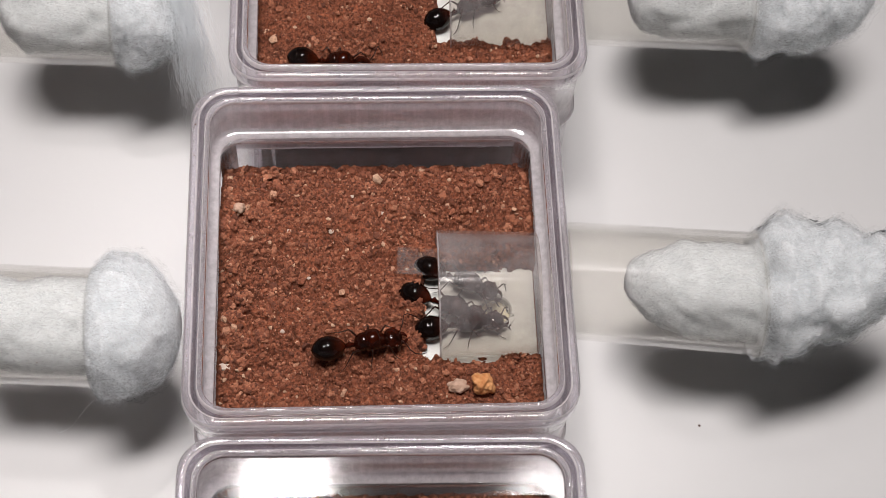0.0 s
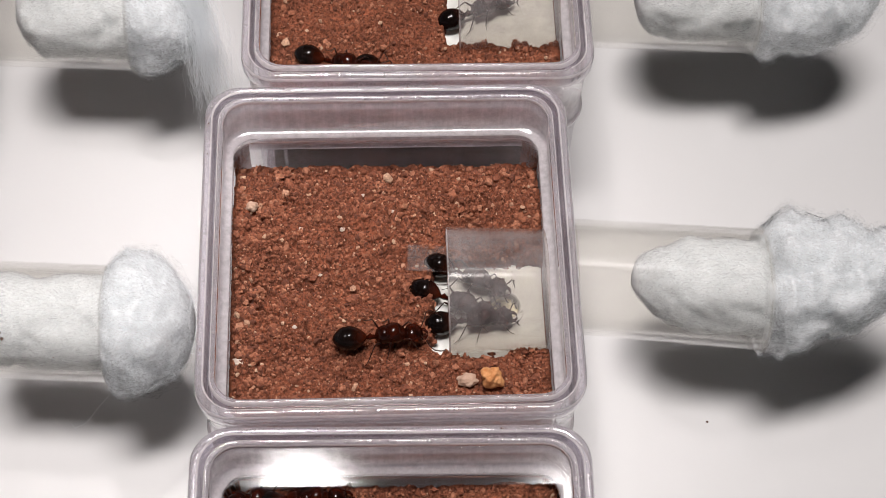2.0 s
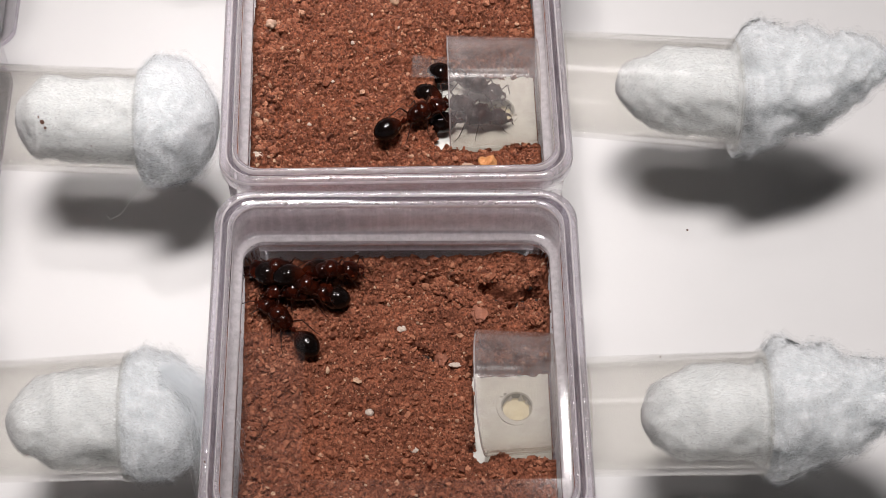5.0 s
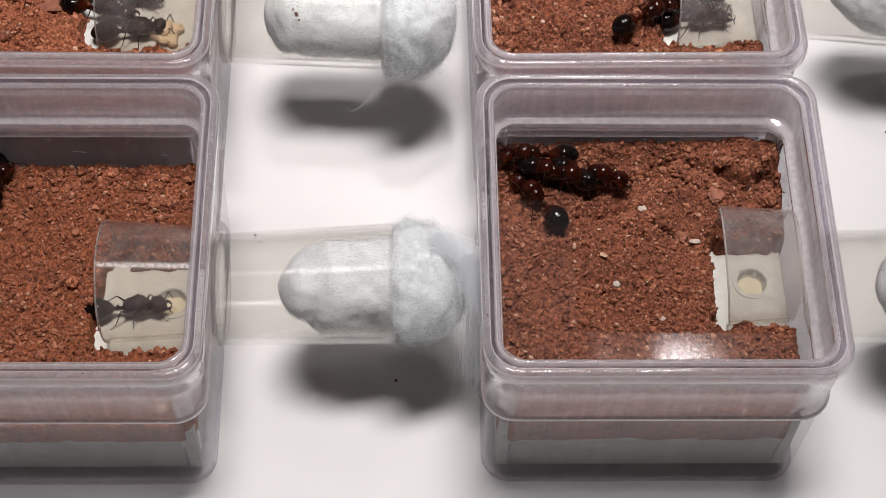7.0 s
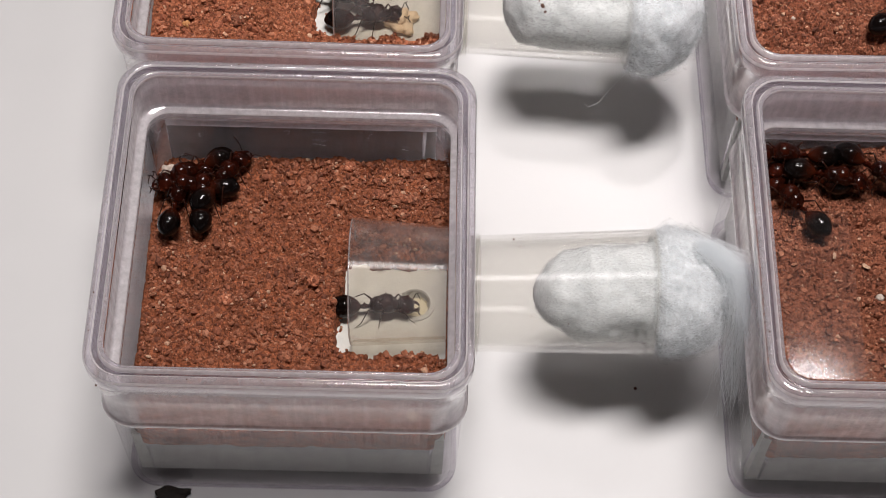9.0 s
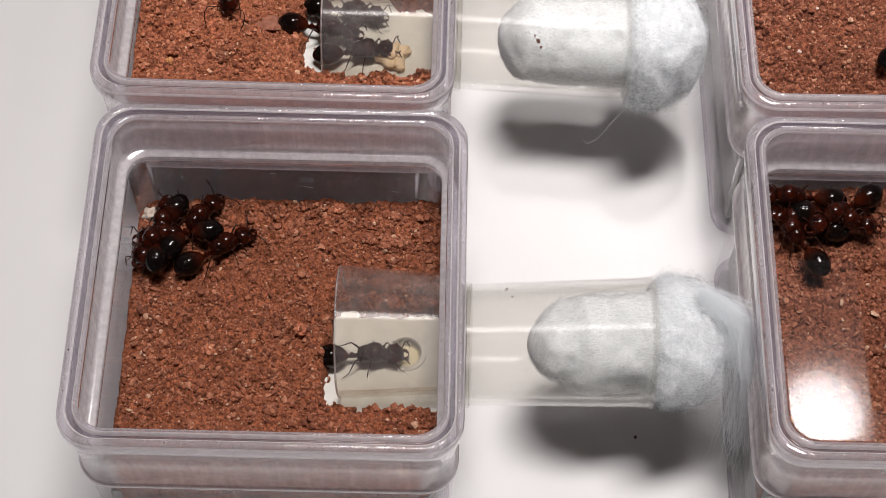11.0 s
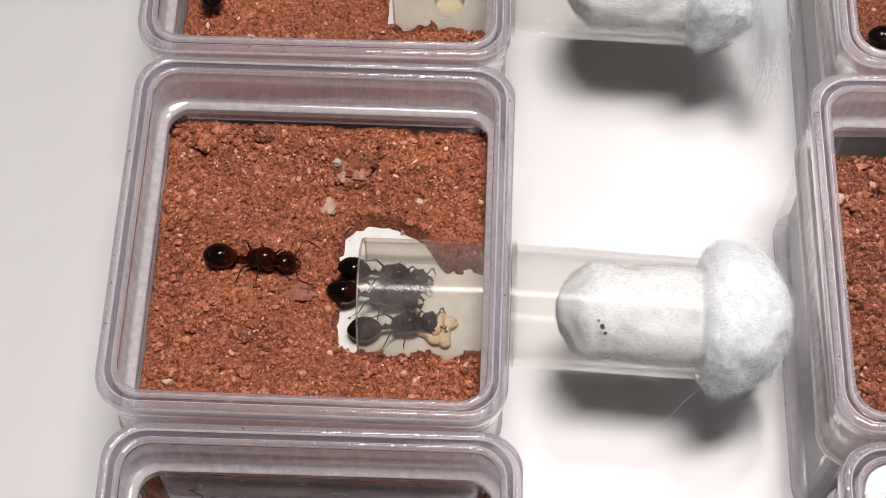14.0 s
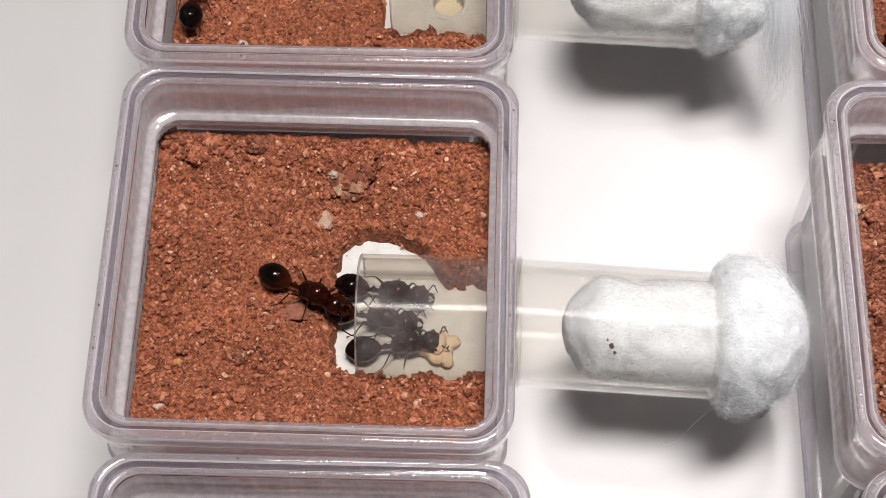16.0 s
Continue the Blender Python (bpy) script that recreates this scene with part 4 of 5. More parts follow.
lump("white_grit", B3, 2.3, -6.6, (0.5, 0.45, 0.4), WHITE_GRIT, "white stone chip on red soil", "grit", seed=28, rough=0.2)
for k, (x, y, r) in enumerate(((6.5, 18.0, 1.6), (9.0, 16.6, 1.4), (13.0, 18.8, 1.5), (18.0, 19.0, 1.3), (19.6, 12.6, 1.4), (0.0, 17.5, 1.3), (-2.0, 10.0, 1.2), (16.5, 18.6, 1.1), (-13.6, -15.0, 1.3))):
    clod(B3, x, y, (r, r * 0.8, r * 0.55), DAMP_CRUMB, "brown crumbly soil clod", 30 + k)
# Black crumbs stand in for the shade inside the soil's cracks.
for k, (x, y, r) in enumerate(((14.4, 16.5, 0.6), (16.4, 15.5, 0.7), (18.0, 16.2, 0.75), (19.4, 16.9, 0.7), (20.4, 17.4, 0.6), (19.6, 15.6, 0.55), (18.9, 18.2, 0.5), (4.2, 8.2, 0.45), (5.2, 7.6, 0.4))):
    clod(B3, x, y, (r, r * 0.6, r * 0.5), NEAR_BLACK, "black crumbs added for the shade in a soil crack", 320 + k)
for k, (x, y, r) in enumerate(((-10.0, -1.8, 1.0), (-1.0, -10.5, 0.9), (6.8, 20.5, 0.9), (-12.0, -14.0, 1.2), (2.5, 1.5, 0.8), (-6.0, -16.0, 1.1))):
    clod(A3, x, y, (r, r * 0.8, r * 0.6), DARK_CRUMB if k % 2 else DRY_CRUMB, "small crumbly soil clod", 50 + k)
rnd = random.Random(19)
for k in range(26):
    x, y = (rnd.uniform(-21, -15.5), rnd.uniform(-14, 19)) if k < 16 else (rnd.uniform(-18, 20), rnd.uniform(-20.5, -17.5))
    r = rnd.uniform(0.6, 1.25)
    clod(B2, x, y, (r, r * 0.8, r * 0.6), DARK_CRUMB, "crumbly soil clod by the box wall", 200 + k)
for k in range(22):
    x, y = (rnd.uniform(-20.5, 20), rnd.uniform(-20.5, -14)) if k < 13 else (rnd.uniform(10, 20.5), rnd.uniform(12, 20.5))
    r = rnd.uniform(0.5, 1.0)
    clod(A3, x, y, (r, r * 0.8, r * 0.6), TAN_CRUMB, "crumbly soil clod in the low soil", 240 + k)
for k in range(24):
    x, y = rnd.uniform(-20.5, 8), rnd.uniform(-20, 20)
    r = rnd.uniform(0.45, 0.95)
    clod(A2, x, y, (r, r * 0.8, r * 0.6), DRY_CRUMB, "crumbly clod on dry soil", 280 + k)
lump("white_grit", A3, -20.0, 19.6, (1.2, 0.9, 1.0), WHITE_GRIT, "white plaster crumb in the box corner", "flake", seed=60, rough=0.3)
lump("white_grit", A1, -12.0, -12.2, (0.7, 0.5, 0.4), WHITE_GRIT, "white stone chip on red soil", "grit", seed=61, rough=0.2)
for k, (x, y) in enumerate(((14.4, -6.6), (15.8, -5.2), (16.6, -6.7), (15.3, -7.4), (17.1, -5.6), (15.7, -6.2), (16.5, -7.5))):
    lump("larva", A2, x, y, (1.45, 0.95, 0.85), BROOD, "cream-coloured larva lying under the shelter", "larva", "brood pile", sink=0.1, turn=50 * k, floor=A2.plaster + 0.15 + (0.9 if k == 5 else 0.0), rough=0.14, seed=70 + k)


def speck(x, y, r, k):
    bm = bmesh.new()
    bmesh.ops.create_icosphere(bm, subdivisions=1, radius=r)
    for v in bm.verts:
        v.co.z *= 0.4
        v.co *= 1 + 0.3 * noise.noise(v.co * 3 + Vector((k, 0, 0)))
    ob = new("soil_speck", mesh_of("soil_speck", bm, DARK_CLOD))
    ob.matrix_basis = at_mm(x, y, r * 0.35)
    tagged(ob, "tiny dark speck of soil on the table", "speck", "specks on the table")


for k, (x, y, r) in enumerate(((-36.6, -6.4, 0.3), (47.4, 41.1, 0.22), (-117.5, -8.0, 0.22), (62.0, 20.0, 0.15))):
    speck(x, y, r, k)

def dirt(b, x, y, z, r, k, where):
    """A crumb of dirt stuck to the plastic, in the box's own space."""
    bm = bmesh.new()
    bmesh.ops.create_icosphere(bm, subdivisions=2, radius=r)
    for v in bm.verts:
        v.co *= 1 + 0.7 * noise.noise(v.co * (0.9 / r) + Vector((k, 0, 0)))
    ob = new("dirt_speck", mesh_of("dirt_speck", bm, DARK_CLOD))
    ob.matrix_basis = b.m(x, y, z)
    tagged(ob, "dark speck of dirt stuck to " + where, "speck", "specks on the plastic")


rnd = random.Random(77)
for k, (b, x, a, r) in enumerate(((A2, 36.9, -38, 0.32), (A2, 37.4, -44, 0.22), (A2, 36.4, -33, 0.16), (A2, 44.0, -62, 0.10), (A2, 33.5, 60, 0.09), (A2, 30.6, -10, 0.08), (A3, 30.5, 35, 0.13), (A3, 31.2, 22, 0.12), (A3, 41.0, 30, 0.08), (A3, 33.0, -50, 0.10), (A3, 38.0, -58, 0.10), (B2, 31.0, 40, 0.08), (B3, 36.0, 45, 0.10), (B3, 32.0, 12, 0.08))):
    x0, x1, y0, y1, z, r0, r1 = b.tube
    f = (x - x0) / (x1 - x0)
    rr, yc = r0 + (r1 - r0) * f + r * 0.4, y0 + (y1 - y0) * f
    dirt(b, x, yc + rr * math.sin(radians(a)), z + rr * math.cos(radians(a)), r, k, "the clear tube")
for k in range(46):
    b, side, at = (A2, A3, B2, B3, A1)[k % 5], rnd.randrange(4), rnd.uniform(-20, 20)
    x, y = ((at, 24.3), (at, -24.3), (24.3, at), (-24.3, at))[side]
    dirt(b, x, y, RIM + 0.03, rnd.uniform(0.05, 0.12), k + 30, "the box rim")
stray, bend = bmesh.new(), [(50.5, -12.0, 18.0), (48.6, -13.2, 16.0), (46.8, -15.0, 14.5), (45.2, -15.6, 14.0), (44.6, -15.0, 14.2)]
rings = [[stray.verts.new((x, y + 0.035 * math.cos(a), z + 0.035 * math.sin(a))) for a in (0.0, 2.1, 4.2)] for x, y, z in bend]
for a, c in zip(rings, rings[1:]):
    for i in range(3):
        stray.faces.new((a[i], a[(i + 1) % 3], c[(i + 1) % 3], c[i]))
part("stray_fibre", stray, FIBRE, plug, "single loose fibre hanging from the plug")



def lint(b, x, y, z, size, k):
    """A thin white fibre clinging to the inside of a box wall that faces the front."""
    rnd, bm = random.Random(k), bmesh.new()
    p, way, rings = Vector((0, 0, 0)), rnd.uniform(-0.6, 0.6) + (math.pi if k % 2 else 0), []
    for _ in range(9):
        rings.append([bm.verts.new((p.x + 0.03 * math.sin(a) * 0.4, p.y + 0.03 * math.cos(a), p.z + 0.03 * math.sin(a))) for a in (0.0, 2.1, 4.2)])
        way += rnd.gauss(0, 0.55)
        p = p + Vector((math.cos(way), rnd.gauss(0, 0.05), math.sin(way))) * size / 8
    for a, c in zip(rings, rings[1:]):
        for i in range(3):
            bm.faces.new((a[i], a[(i + 1) % 3], c[(i + 1) % 3], c[i]))
    ob = new("lint_fibre", mesh_of("lint_fibre", bm, FIBRE))
    ob.matrix_basis = b.m(x, y, z)
    tagged(ob, "thin white lint fibre clinging to the box wall", "lint", "lint on the box walls")


for k, (b, x, z, size) in enumerate(((A3, -2.6, 25.4, 1.9), (A3, 3.4, 22.0, 2.2), (A3, 9.6, 24.0, 1.7), (A3, -14.8, 23.4, 1.2), (A3, 14.6, 21.4, 1.1), (A3, -9.0, 26.3, 1.0), (B2, 14.6, 26.2, 1.2), (B2, 4.4, 27.0, 0.9), (B2, 16.8, 26.6, 1.0), (A2, 10.5, 27.0, 0.9), (B3, -6.0, 26.2, 1.0))):
    lint(b, x, 21.82, z, size, k)
for k in range(26):
    dirt(A3 if k % 3 else B3, 21.86 - 0.02 * rnd.random(), rnd.uniform(8, 21), rnd.uniform(20.5, 27.0), rnd.uniform(0.06, 0.15), k + 90, "the inside of the box wall")
tab = bmesh.new()
slab(tab, -2.7, 2.9, -2.1, 2.0, 0.0, 0.16)
bmesh.ops.bevel(tab, geom=tab.edges[:], offset=0.05, segments=1)
flake = new("plastic_flake", mesh_of("plastic_flake", tab, SHELTER, False))
flake.matrix_basis = B2.m(5.4, 4.4, max(B2.ground(5.4 + dx, 4.4 + dy) for dx in (-2.5, 0, 2.5) for dy in (-1.8, 0, 1.8)) + 0.05, -4)
tagged(flake, "small flat clear plastic offcut lying by the shelter", "offcut")

crumb = lump("dirt_lump", A3, 0, 0, (2.3, 1.15, 0.7), NEAR_BLACK, "black clump on the table against the box", "dirt", floor=0.0, seed=91, rough=0.35)
crumb.matrix_basis = at_mm(-104.4, -25.35, 0.5, 0, 0, 4)

# ---------- ants ----------


def spindle(rings, n=20):
    """Oval rings (x, half width, half height, centre height) closed into one body."""
    bm, loops = bmesh.new(), []
    for x, w, h, z in rings:
        loops.append([bm.verts.new((x, w * math.cos(2 * math.pi * i / n), z + h * math.sin(2 * math.pi * i / n))) for i in range(n)])
    for a, c in zip(loops, loops[1:]):
        for i in range(n):
            bm.faces.new((a[i], a[(i + 1) % n], c[(i + 1) % n], c[i]))
    bm.faces.new(loops[0][::-1])
    bm.faces.new(loops[-1])
    bmesh.ops.recalc_face_normals(bm, faces=bm.faces)
    return bm


def egg(x0, x1, w, h, z, blunt=1.0, steps=16, seams=()):
    """A smooth oval between x0 and x1; blunt > 1 sets its widest place towards x1; seams: places of shallow rings."""
    rings = []
    for k in range(steps + 1):
        f = 0.5 - 0.5 * math.cos(math.pi * (0.03 + 0.94 * k / steps))
        r = math.sin(math.pi * f ** blunt) ** 0.62
        for at in seams:
            r *= 1 - 0.045 * math.exp(-(((f - at) / 0.018) ** 2))
        rings.append((x0 + (x1 - x0) * f, max(w * r, 0.03), max(h * r, 0.03), z))
    return rings


def limb(points, radii, n=7):
    """A jointed tapering limb along points."""
    bm, loops = bmesh.new(), []
    pts = [Vector(p) for p in points]
    for k, p in enumerate(pts):
        d = (pts[min(k + 1, len(pts) - 1)] - pts[max(k - 1, 0)]).normalized()
        side = d.cross(Vector((0.2, 0.1, 1))).normalized()
        up = d.cross(side)
        loops.append([bm.verts.new(p + (side * math.cos(2 * math.pi * i / n) + up * math.sin(2 * math.pi * i / n)) * radii[k]) for i in range(n)])
    for a, c in zip(loops, loops[1:]):
        for i in range(n):
            bm.faces.new((a[i], a[(i + 1) % n], c[(i + 1) % n], c[i]))
    bm.faces.new(loops[0][::-1])
    bm.faces.new(loops[-1])
    bmesh.ops.recalc_face_normals(bm, faces=bm.faces)
    return bm


def leg_points(hip, knee, ankle, toe):
    hip, knee, ankle, toe = (Vector(p) for p in (hip, knee, ankle, toe))
    pts = [hip, hip.lerp(knee, 0.35) + Vector((0, 0, 0.12)), hip.lerp(knee, 0.7) + Vector((0, 0, 0.1)), knee, knee.lerp(ankle, 0.12), knee.lerp(ankle, 0.6), ankle, ankle.lerp(toe, 0.5) - Vector((0, 0, 0.05)), toe]
    return pts, [0.11, 0.17, 0.14, 0.09, 0.095, 0.085, 0.06, 0.045, 0.035]


def ant(m, style):
    """A queen ant 12.5 mm long that faces +x, its feet at height 0."""
    ob = thing("ant", m, "glossy red-brown ant with a black abdomen on soil", "ant", "ants")
    part("gaster", spindle(egg(-7.0, -2.3, 1.70, 1.70, 1.95, 0.92, 30, (0.40, 0.62, 0.80)), 26), GASTER, ob, "shiny black abdomen")
    part("petiole", spindle([(-2.5, 0.2, 0.25, 1.7), (-2.1, 0.32, 0.5, 1.85), (-1.85, 0.4, 0.85, 2.05), (-1.6, 0.3, 0.5, 1.85), (-1.2, 0.28, 0.35, 1.75), (-0.9, 0.3, 0.4, 1.8)], 12), HEAD_CHITIN, ob)
    thorax = []
    for x, w, h, z in ((-1.2, 0.35, 0.4, 1.9), (-0.95, 0.8, 0.85, 2.05), (-0.4, 1.08, 1.15, 2.2), (0.15, 1.12, 1.2, 2.3), (0.3, 1.06, 1.14, 2.32), (0.45, 1.2, 1.3, 2.4), (1.2, 1.3, 1.42, 2.5), (1.9, 1.22, 1.36, 2.45), (2.2, 1.1, 1.25, 2.35), (2.35, 1.02, 1.05, 2.2), (2.75, 0.85, 0.8, 2.05), (3.05, 0.5, 0.5, 1.95)):
        thorax.append((x, w * 1.12, h * 1.08, z))
    part("thorax", spindle(thorax, 22), RED_CHITIN, ob)
    head = part("head", spindle([(2.85, 0.4, 0.4, 1.9), (3.05, 1.05, 0.8, 1.9), (3.4, 1.32, 1.02, 1.95), (4.0, 1.4, 1.08, 1.92), (4.6, 1.3, 0.98, 1.8), (5.05, 1.1, 0.75, 1.6), (5.3, 0.65, 0.42, 1.5)], 20), HEAD_CHITIN, ob, "broad dark red head")
    for s in (1, -1):
        part("eye", spindle([(v[0] + 4.35, v[1], v[2], 2.1) for v in ((-0.25, 0.08, 0.1), (-0.12, 0.22, 0.26), (0.12, 0.22, 0.26), (0.25, 0.08, 0.1))], 10), GASTER, head).location = (0, s * 1.28 * MM, 0)
        part("mandible", limb([(5.1, s * 0.65, 1.5), (5.6, s * 0.62, 1.4), (5.95, s * 0.25, 1.35), (6.0, s * 0.05, 1.35)], [0.28, 0.24, 0.14, 0.05]), HEAD_CHITIN, head)
        spread, fold = ((1.2, 1.0), (1.3, 0.5), (0.6, 0.3))[style % 3]
        part("antenna", limb([(5.0, s * 0.55, 2.05), (5.6, s * 1.5, 2.6), (6.0, s * 2.2 * spread, 2.9), (5.4 + 1.2 * fold, s * 2.5 * spread, 2.4), (5.4 + 2.1 * fold, s * 2.4 * spread, 1.6), (5.4 + 2.8 * fold, s * 2.1 * spread, 1.0)], [0.09, 0.075, 0.08, 0.085, 0.09, 0.05]), LIMB_CHITIN, head)
    lean, tuck = ((0.0, 0.68), (0.8, 0.66), (-0.5, 0.55))[style % 3]
    for s in (1, -1):
        k = lean * s
        for hip, knee, ankle, toe in (((2.2, 0.75, 1.6), (3.3 + k * 0.5, 2.3, 2.9), (4.2 + k, 3.3, 0.5), (4.9 + k, 3.7, 0.08)),
                                      ((0.9, 0.95, 1.5), (1.0 - k * 0.5, 2.8, 3.0), (0.7 - k, 4.1, 0.6), (0.6 - k, 4.9, 0.08)),
                                      ((-0.4, 0.85, 1.5), (-1.6 + k * 0.5, 2.5, 3.1), (-2.9 + k, 3.9, 0.6), (-3.8 + k, 4.6, 0.08))):
            hip, knee, ankle, toe = ((p[0], p[1] * s * (tuck if p[1] > 1 else 1), p[2]) for p in (hip, knee, ankle, toe))
            pts, radii = leg_points(hip, knee, ankle, toe)
            root = Vector(pts[0])
            leg = part("leg", limb([p - root for p in pts], radii), LIMB_CHITIN, ob)
            leg.location = root * MM
    return ob


ANT_STYLES = [ant(at_mm(0, 0, 0), k) for k in range(3)]
ANTS, used = {}, set()
for k, (key, label) in enumerate((
    ("b2_front", "red-brown ant walking to its sisters on red soil"),
    ("b2_in_a", "ant with its head under the clear shelter"),
    ("b2_in_b", "ant with its head under the clear shelter"),
    ("b2_in_c", "ant with its head under the clear shelter"),
    ("b3_down", "ant huddled with others in the soil's corner"),
    ("b3_left", "ant huddled with others in the soil's corner"),
    ("b3_mid", "ant huddled with others in the soil's corner"),
    ("b3_right", "ant huddled with others in the soil's corner"),
    ("b3_tail", "ant huddled with others in the soil's corner"),
    ("a3_top", "ant huddled with others in the low soil's corner"),
    ("a3_side", "ant huddled with others in the low soil's corner"),
    ("a3_big", "ant huddled with others in the low soil's corner"),
    ("a3_low", "ant huddled with others in the low soil's corner"),
    ("a3_hid", "ant huddled with others in the low soil's corner"),
    ("a3_tunnel", "ant lying under the clear shelter with its head at a dish"),
    ("a2_walker", "red-brown ant walking over red soil to the shelter"),
    ("a2_in_a", "ant half hidden under the clear shelter on plaster"),
    ("a2_in_b", "ant half hidden under the clear shelter on plaster"),
    ("a2_in_c", "ant half hidden under the clear shelter on plaster"),
    ("b1_edge", "dark ant on red soil near the box wall"),
    ("b1_red", "dark ant on red soil near the box wall"),
    ("b1_in", "dark ant on red soil near the box wall"),
    ("a1_back", "dark ant on red soil near the box wall"),
)):
    style = 0 if "walk" in label else 1 if key in ("b3_down", "a3_side", "a3_big", "b1_edge") else 2
    ANTS[key] = tagged(copy_thing(ANT_STYLES[style], Matrix()) if style in used else ANT_STYLES[style], label)
    used.add(style)


def stand(b, x, y, lift, heading, floor=False, tip=0.0):
    """An ant's pose in a box, on its soil or on the bared plaster."""
    c, s = math.cos(radians(heading)), math.sin(radians(heading))
    for reach in (5.6, -7.0):
        x = min(max(x, -21.5 - reach * c), 21.5 - reach * c)
        y = min(max(y, -21.4 - reach * s), 21.4 - reach * s)
    if floor:
        z = b.plaster + 0.1
    else:
        z = max(b.ground(x + 3 * math.cos(radians(heading)), y + 3 * math.sin(radians(heading))), b.ground(x - 3 * math.cos(radians(heading)), y - 3 * math.sin(radians(heading))), b.plaster) + 0.1
    return b.m(x, y, z + lift, heading) @ pose(0, 0, 0, tip, 0, 0)


def roam(who, b, rows, lift=0.0, floor=False, tip=0.0):
    walk(who, [(t, stand(b, x, y, lift, a, floor, tip)) for t, x, y, a in rows])


def step(who, start, end, beat):
    """Swing the six legs in turn while the ant walks."""
    legs = [o for o in who.children if o.name.startswith("leg")]
    for k, leg in enumerate(sorted(legs, key=lambda o: o.name)):
        home, rows, t, side = leg.matrix_basis.copy(), [(0.0, leg.matrix_basis.copy())], start, 1 if k % 2 else -1
        while t < end:
            rows.append((t, home @ pose(0, 0, 0, 0, 0, 13 * side)))
            side, t = -side, t + beat
        rows += [(end, home), (16.0, home)]
        walk(leg, rows)


def motions():
    # seconds, place in the box in millimetres, heading in degrees
    roam(ANTS["b2_front"], B2, [(0, -2.2, -8.7, 9), (0.5, -1.2, -8.2, 20), (1, -1.0, -7.6, 16), (1.5, -1.1, -8.2, 15), (2, -0.8, -8.4, 4), (3, 1.2, -7.6, 22), (3.5, 1.3, -7.1, 28), (4.2, 1.9, -6.8, 29), (6.3, 3.9, -6.0, 28), (7, 3.7, -6.3, 29), (16, 3.7, -6.3, 29)])
    step(ANTS["b2_front"], 2.0, 3.5, 0.25)
    roam(ANTS["b2_in_a"], B2, [(0, 11.5, 1.7, -24), (3.5, 11.5, 1.7, -24), (16, 11.5, 1.7, -24)], lift=0.3)
    roam(ANTS["b2_in_b"], B2, [(0, 9.4, -2.0, -22), (3.5, 9.4, -2.0, -22), (16, 9.4, -2.0, -22)], lift=0.2)
    roam(ANTS["b2_in_c"], B2, [(0, 11.8, -4.8, 6), (3.5, 11.8, -4.8, 6), (16, 11.8, -4.8, 6)])
    roam(ANTS["b3_down"], B3, [(0, -15.8, 12.7, 132), (3.5, -15.8, 12.7, 132), (4.2, -16.2, 12.4, 135), (6.5, -15.5, 12.1, 127), (7, -15.5, 12.8, 128), (8.5, -15.4, 12.8, 131), (11, -16.2, 13.9, 123), (16, -16.2, 13.9, 123)])
    roam(ANTS["b3_left"], B3, [(0, -19.4, 19.7, -174), (3.5, -19.4, 19.7, -174), (4.2, -19.6, 19.7, -181), (6.5, -18.8, 18.5, -181), (7, -18.5, 18.8, -180), (8.5, -17.5, 19.6, -182), (11, -17.5, 19.5, -183), (16, -17.5, 19.5, -183)], lift=0.6)
    roam(ANTS["b3_mid"], B3, [(0, -14.7, 16.7, -15), (3.5, -14.7, 16.7, -15), (4.2, -15.9, 17.4, -23), (6.5, -11.4, 15.9, -14), (7, -11.5, 15.7, -16), (8.5, -10.3, 16.2, -12), (16, -10.3, 16.2, -12)], lift=0.9)
    roam(ANTS["b3_right"], B3, [(0, -11.0, 19.4, 6), (3.5, -11.0, 19.4, 6), (4.2, -11.6, 18.7, 5), (6.5, -7.5, 18.1, 10), (7, -6.8, 15.7, -15), (8.5, -2.4, 18.3, -11), (9.3, -4.9, 17.9, -57), (10.1, -7.5, 17.5, -103), (11, -10.0, 17.2, -149), (16, -10.0, 17.2, -149)], lift=0.9)
    roam(ANTS["b3_tail"], B3, [(0, -13.6, 16.5, 175), (3.5, -13.6, 16.5, 175), (4.2, -13.6, 16.4, 170), (6.5, -12.9, 16.0, 175), (7, -12.7, 16.1, 163), (8.5, -13.6, 16.9, 166), (11, -15.4, 16.4, 165), (16, -15.4, 16.4, 165)], lift=0.2)
    roam(ANTS["a3_top"], A3, [(0, -18.1, 21.5, -179), (8, -18.1, 21.5, -179), (8.5, -18.0, 21.1, -167), (11, -18.3, 15.7, -118), (12, -19.0, 15.6, -113), (12.5, -21.0, 14.8, -108), (16, -21.0, 14.8, -108)], lift=0.2)
    roam(ANTS["a3_side"], A3, [(0, -11.3, 18.6, 63), (8, -11.3, 18.6, 63), (8.5, -11.2, 18.4, 55), (11, -13.3, 18.0, 54), (12, -13.4, 19.0, 75), (12.5, -14.6, 20.0, 82), (16, -14.6, 20.0, 82)], lift=0.2)
    roam(ANTS["a3_big"], A3, [(0, -15.2, 15.7, 99), (8, -15.2, 15.7, 99), (8.5, -15.0, 15.3, 97), (11, -9.7, 13.3, 33), (12, -8.3, 10.1, 3), (16, -8.3, 10.1, 3)])
    roam(ANTS["a3_low"], A3, [(0, -18.3, 14.7, 84), (8, -18.3, 14.7, 84), (8.5, -18.0, 14.2, 78), (11, -17.8, 15.8, 86), (12, -16.1, 14.6, 67), (16, -16.1, 14.6, 67)])
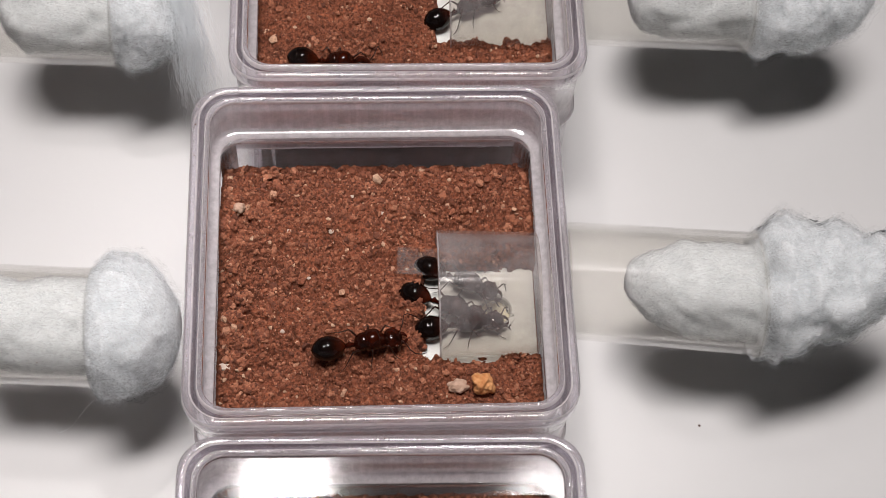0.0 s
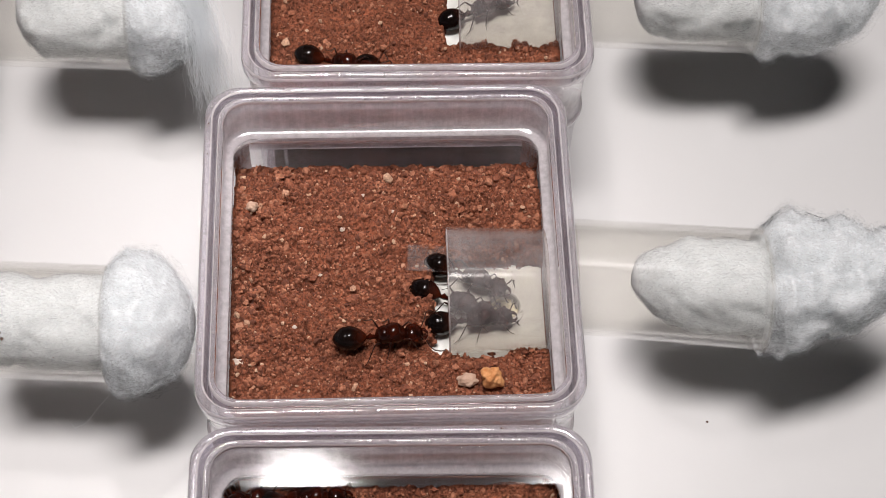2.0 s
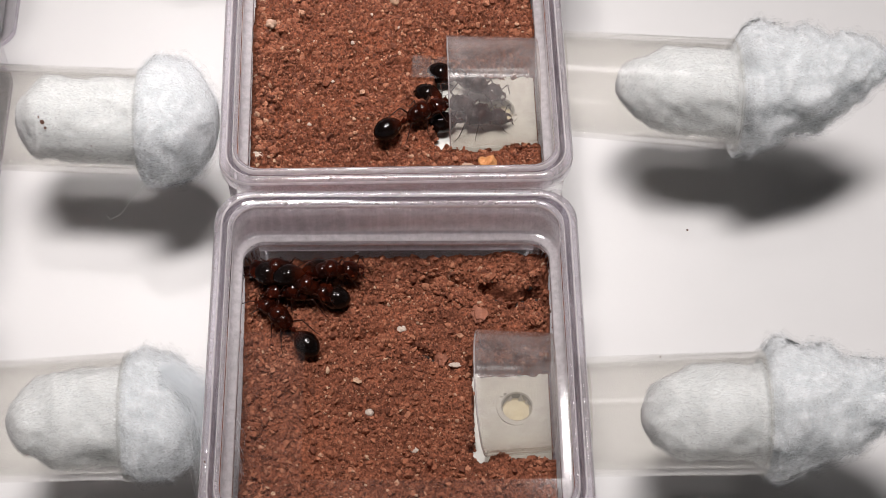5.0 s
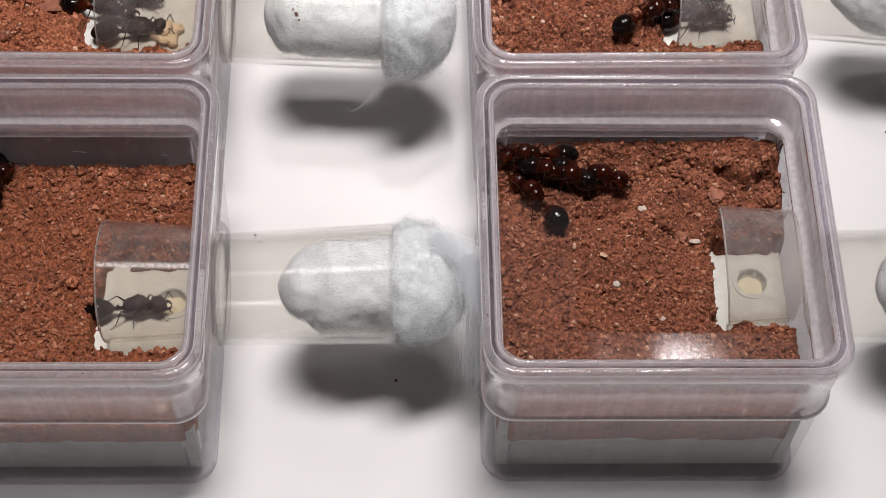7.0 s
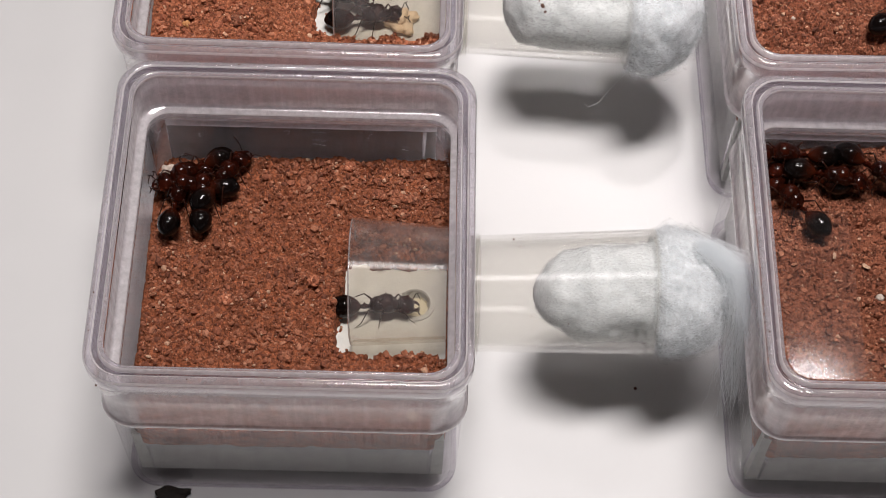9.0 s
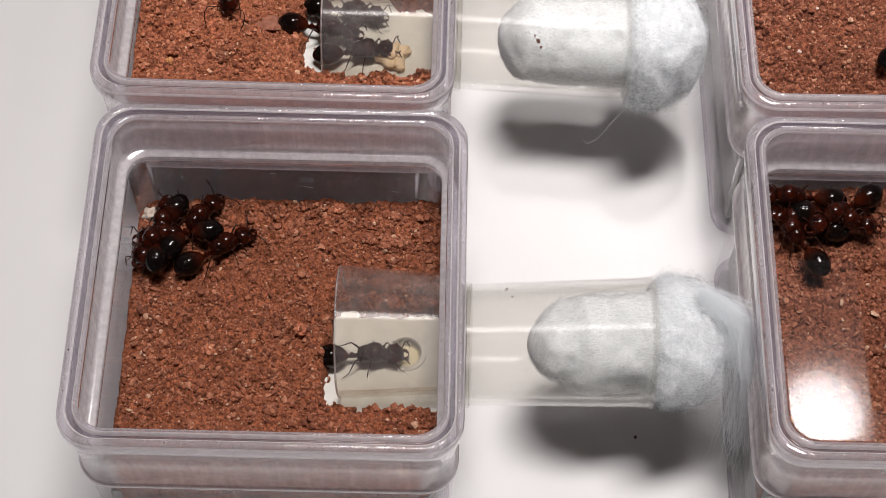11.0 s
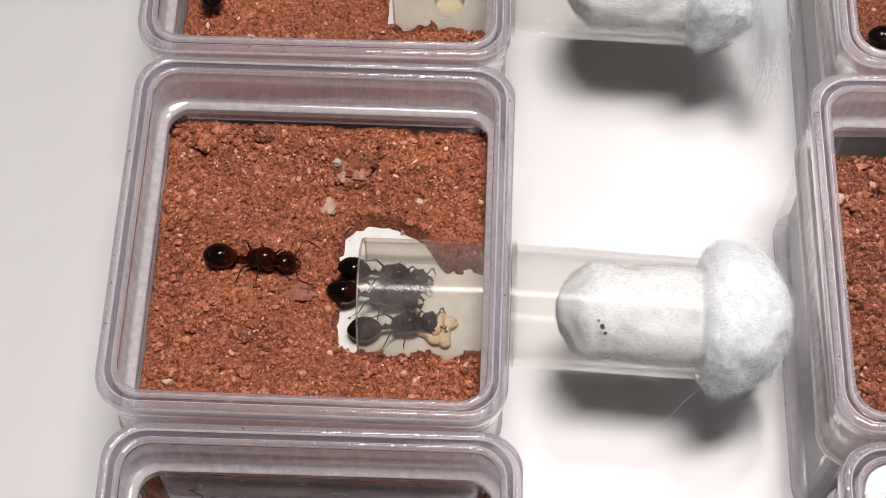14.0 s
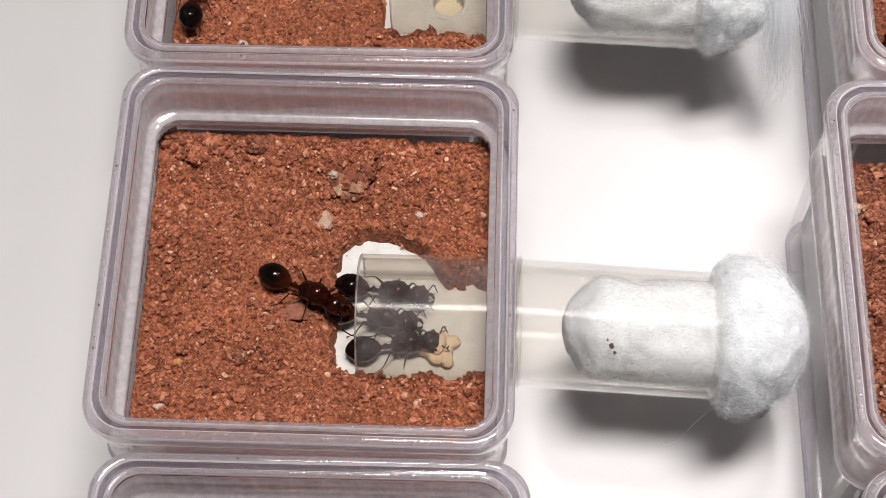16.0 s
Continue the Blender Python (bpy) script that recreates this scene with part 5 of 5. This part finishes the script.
    roam(ANTS["a3_hid"], A3, [(0, -20.3, 15.8, 174), (8, -20.3, 15.8, 174), (8.5, -20.7, 15.8, 176), (11, -20.8, 15.0, 188), (12, -19.7, 12.0, 205), (16, -19.7, 12.0, 205)], lift=0.3)
    roam(ANTS["a3_tunnel"], A3, [(0, 11.3, -2.2, 6), (7, 11.3, -2.2, 6), (8, 11.8, -2.0, 3), (11, 11.6, -1.7, 4), (16, 11.6, -1.7, 4)], floor=True)
    roam(ANTS["a2_walker"], A2, [(0, -8.1, 3.0, -97), (11, -8.1, 3.0, -97), (11.5, -8.7, 4.4, -92), (12, -12.7, 2.7, -127), (12.5, -14.5, -0.9, -99), (13, -13.0, -2.1, -52), (13.5, -10.7, -0.1, -11), (14, -8.5, 1.0, -3), (14.5, -4.5, 1.0, -17), (15, -4.2, 0.8, -15), (15.5, -2.5, 0.5, -20), (16, -0.9, -0.9, -24)])
    step(ANTS["a2_walker"], 11.0, 14.4, 0.25)
    roam(ANTS["a2_in_a"], A2, [(0, 9.0, 0.8, -7), (14.5, 9.0, 0.8, -7), (16, 9.0, 0.8, -7)], floor=True)
    roam(ANTS["a2_in_b"], A2, [(0, 5.5, -3.1, -8), (11, 5.5, -3.1, -8), (12.5, 6.4, -3.2, -9), (13, 7.5, -2.8, -10), (14.5, 7.9, -2.7, -3), (16, 7.7, -3.1, -7)], lift=0.8, floor=True)
    roam(ANTS["a2_in_c"], A2, [(0, 10.9, -6.5, 9), (14.5, 10.9, -6.5, 9), (16, 10.9, -6.5, 9)], floor=True)
    roam(ANTS["b1_edge"], B1, [(0, -10.5, -14.0, -8), (0.5, -10.5, -14.0, -8), (1.5, -11.4, -14.1, -16), (16, -11.4, -14.1, -16)])
    roam(ANTS["b1_red"], B1, [(0, -3.5, -18.5, -13), (0.5, -3.5, -18.5, -13), (1.5, -2.8, -15.8, -25), (16, -2.8, -15.8, -25)])
    roam(ANTS["b1_in"], B1, [(0, 9.2, -2.7, 26), (0.5, 9.2, -2.7, 26), (1.5, 9.9, -2.4, 23), (16, 9.9, -2.4, 23)])
    roam(ANTS["a1_back"], A1, [(0, -17.9, -1.7, 91), (13.5, -17.9, -1.7, 91), (14.5, -18.0, -2.6, 88), (16, -18.9, -4.6, 87)])


motions()
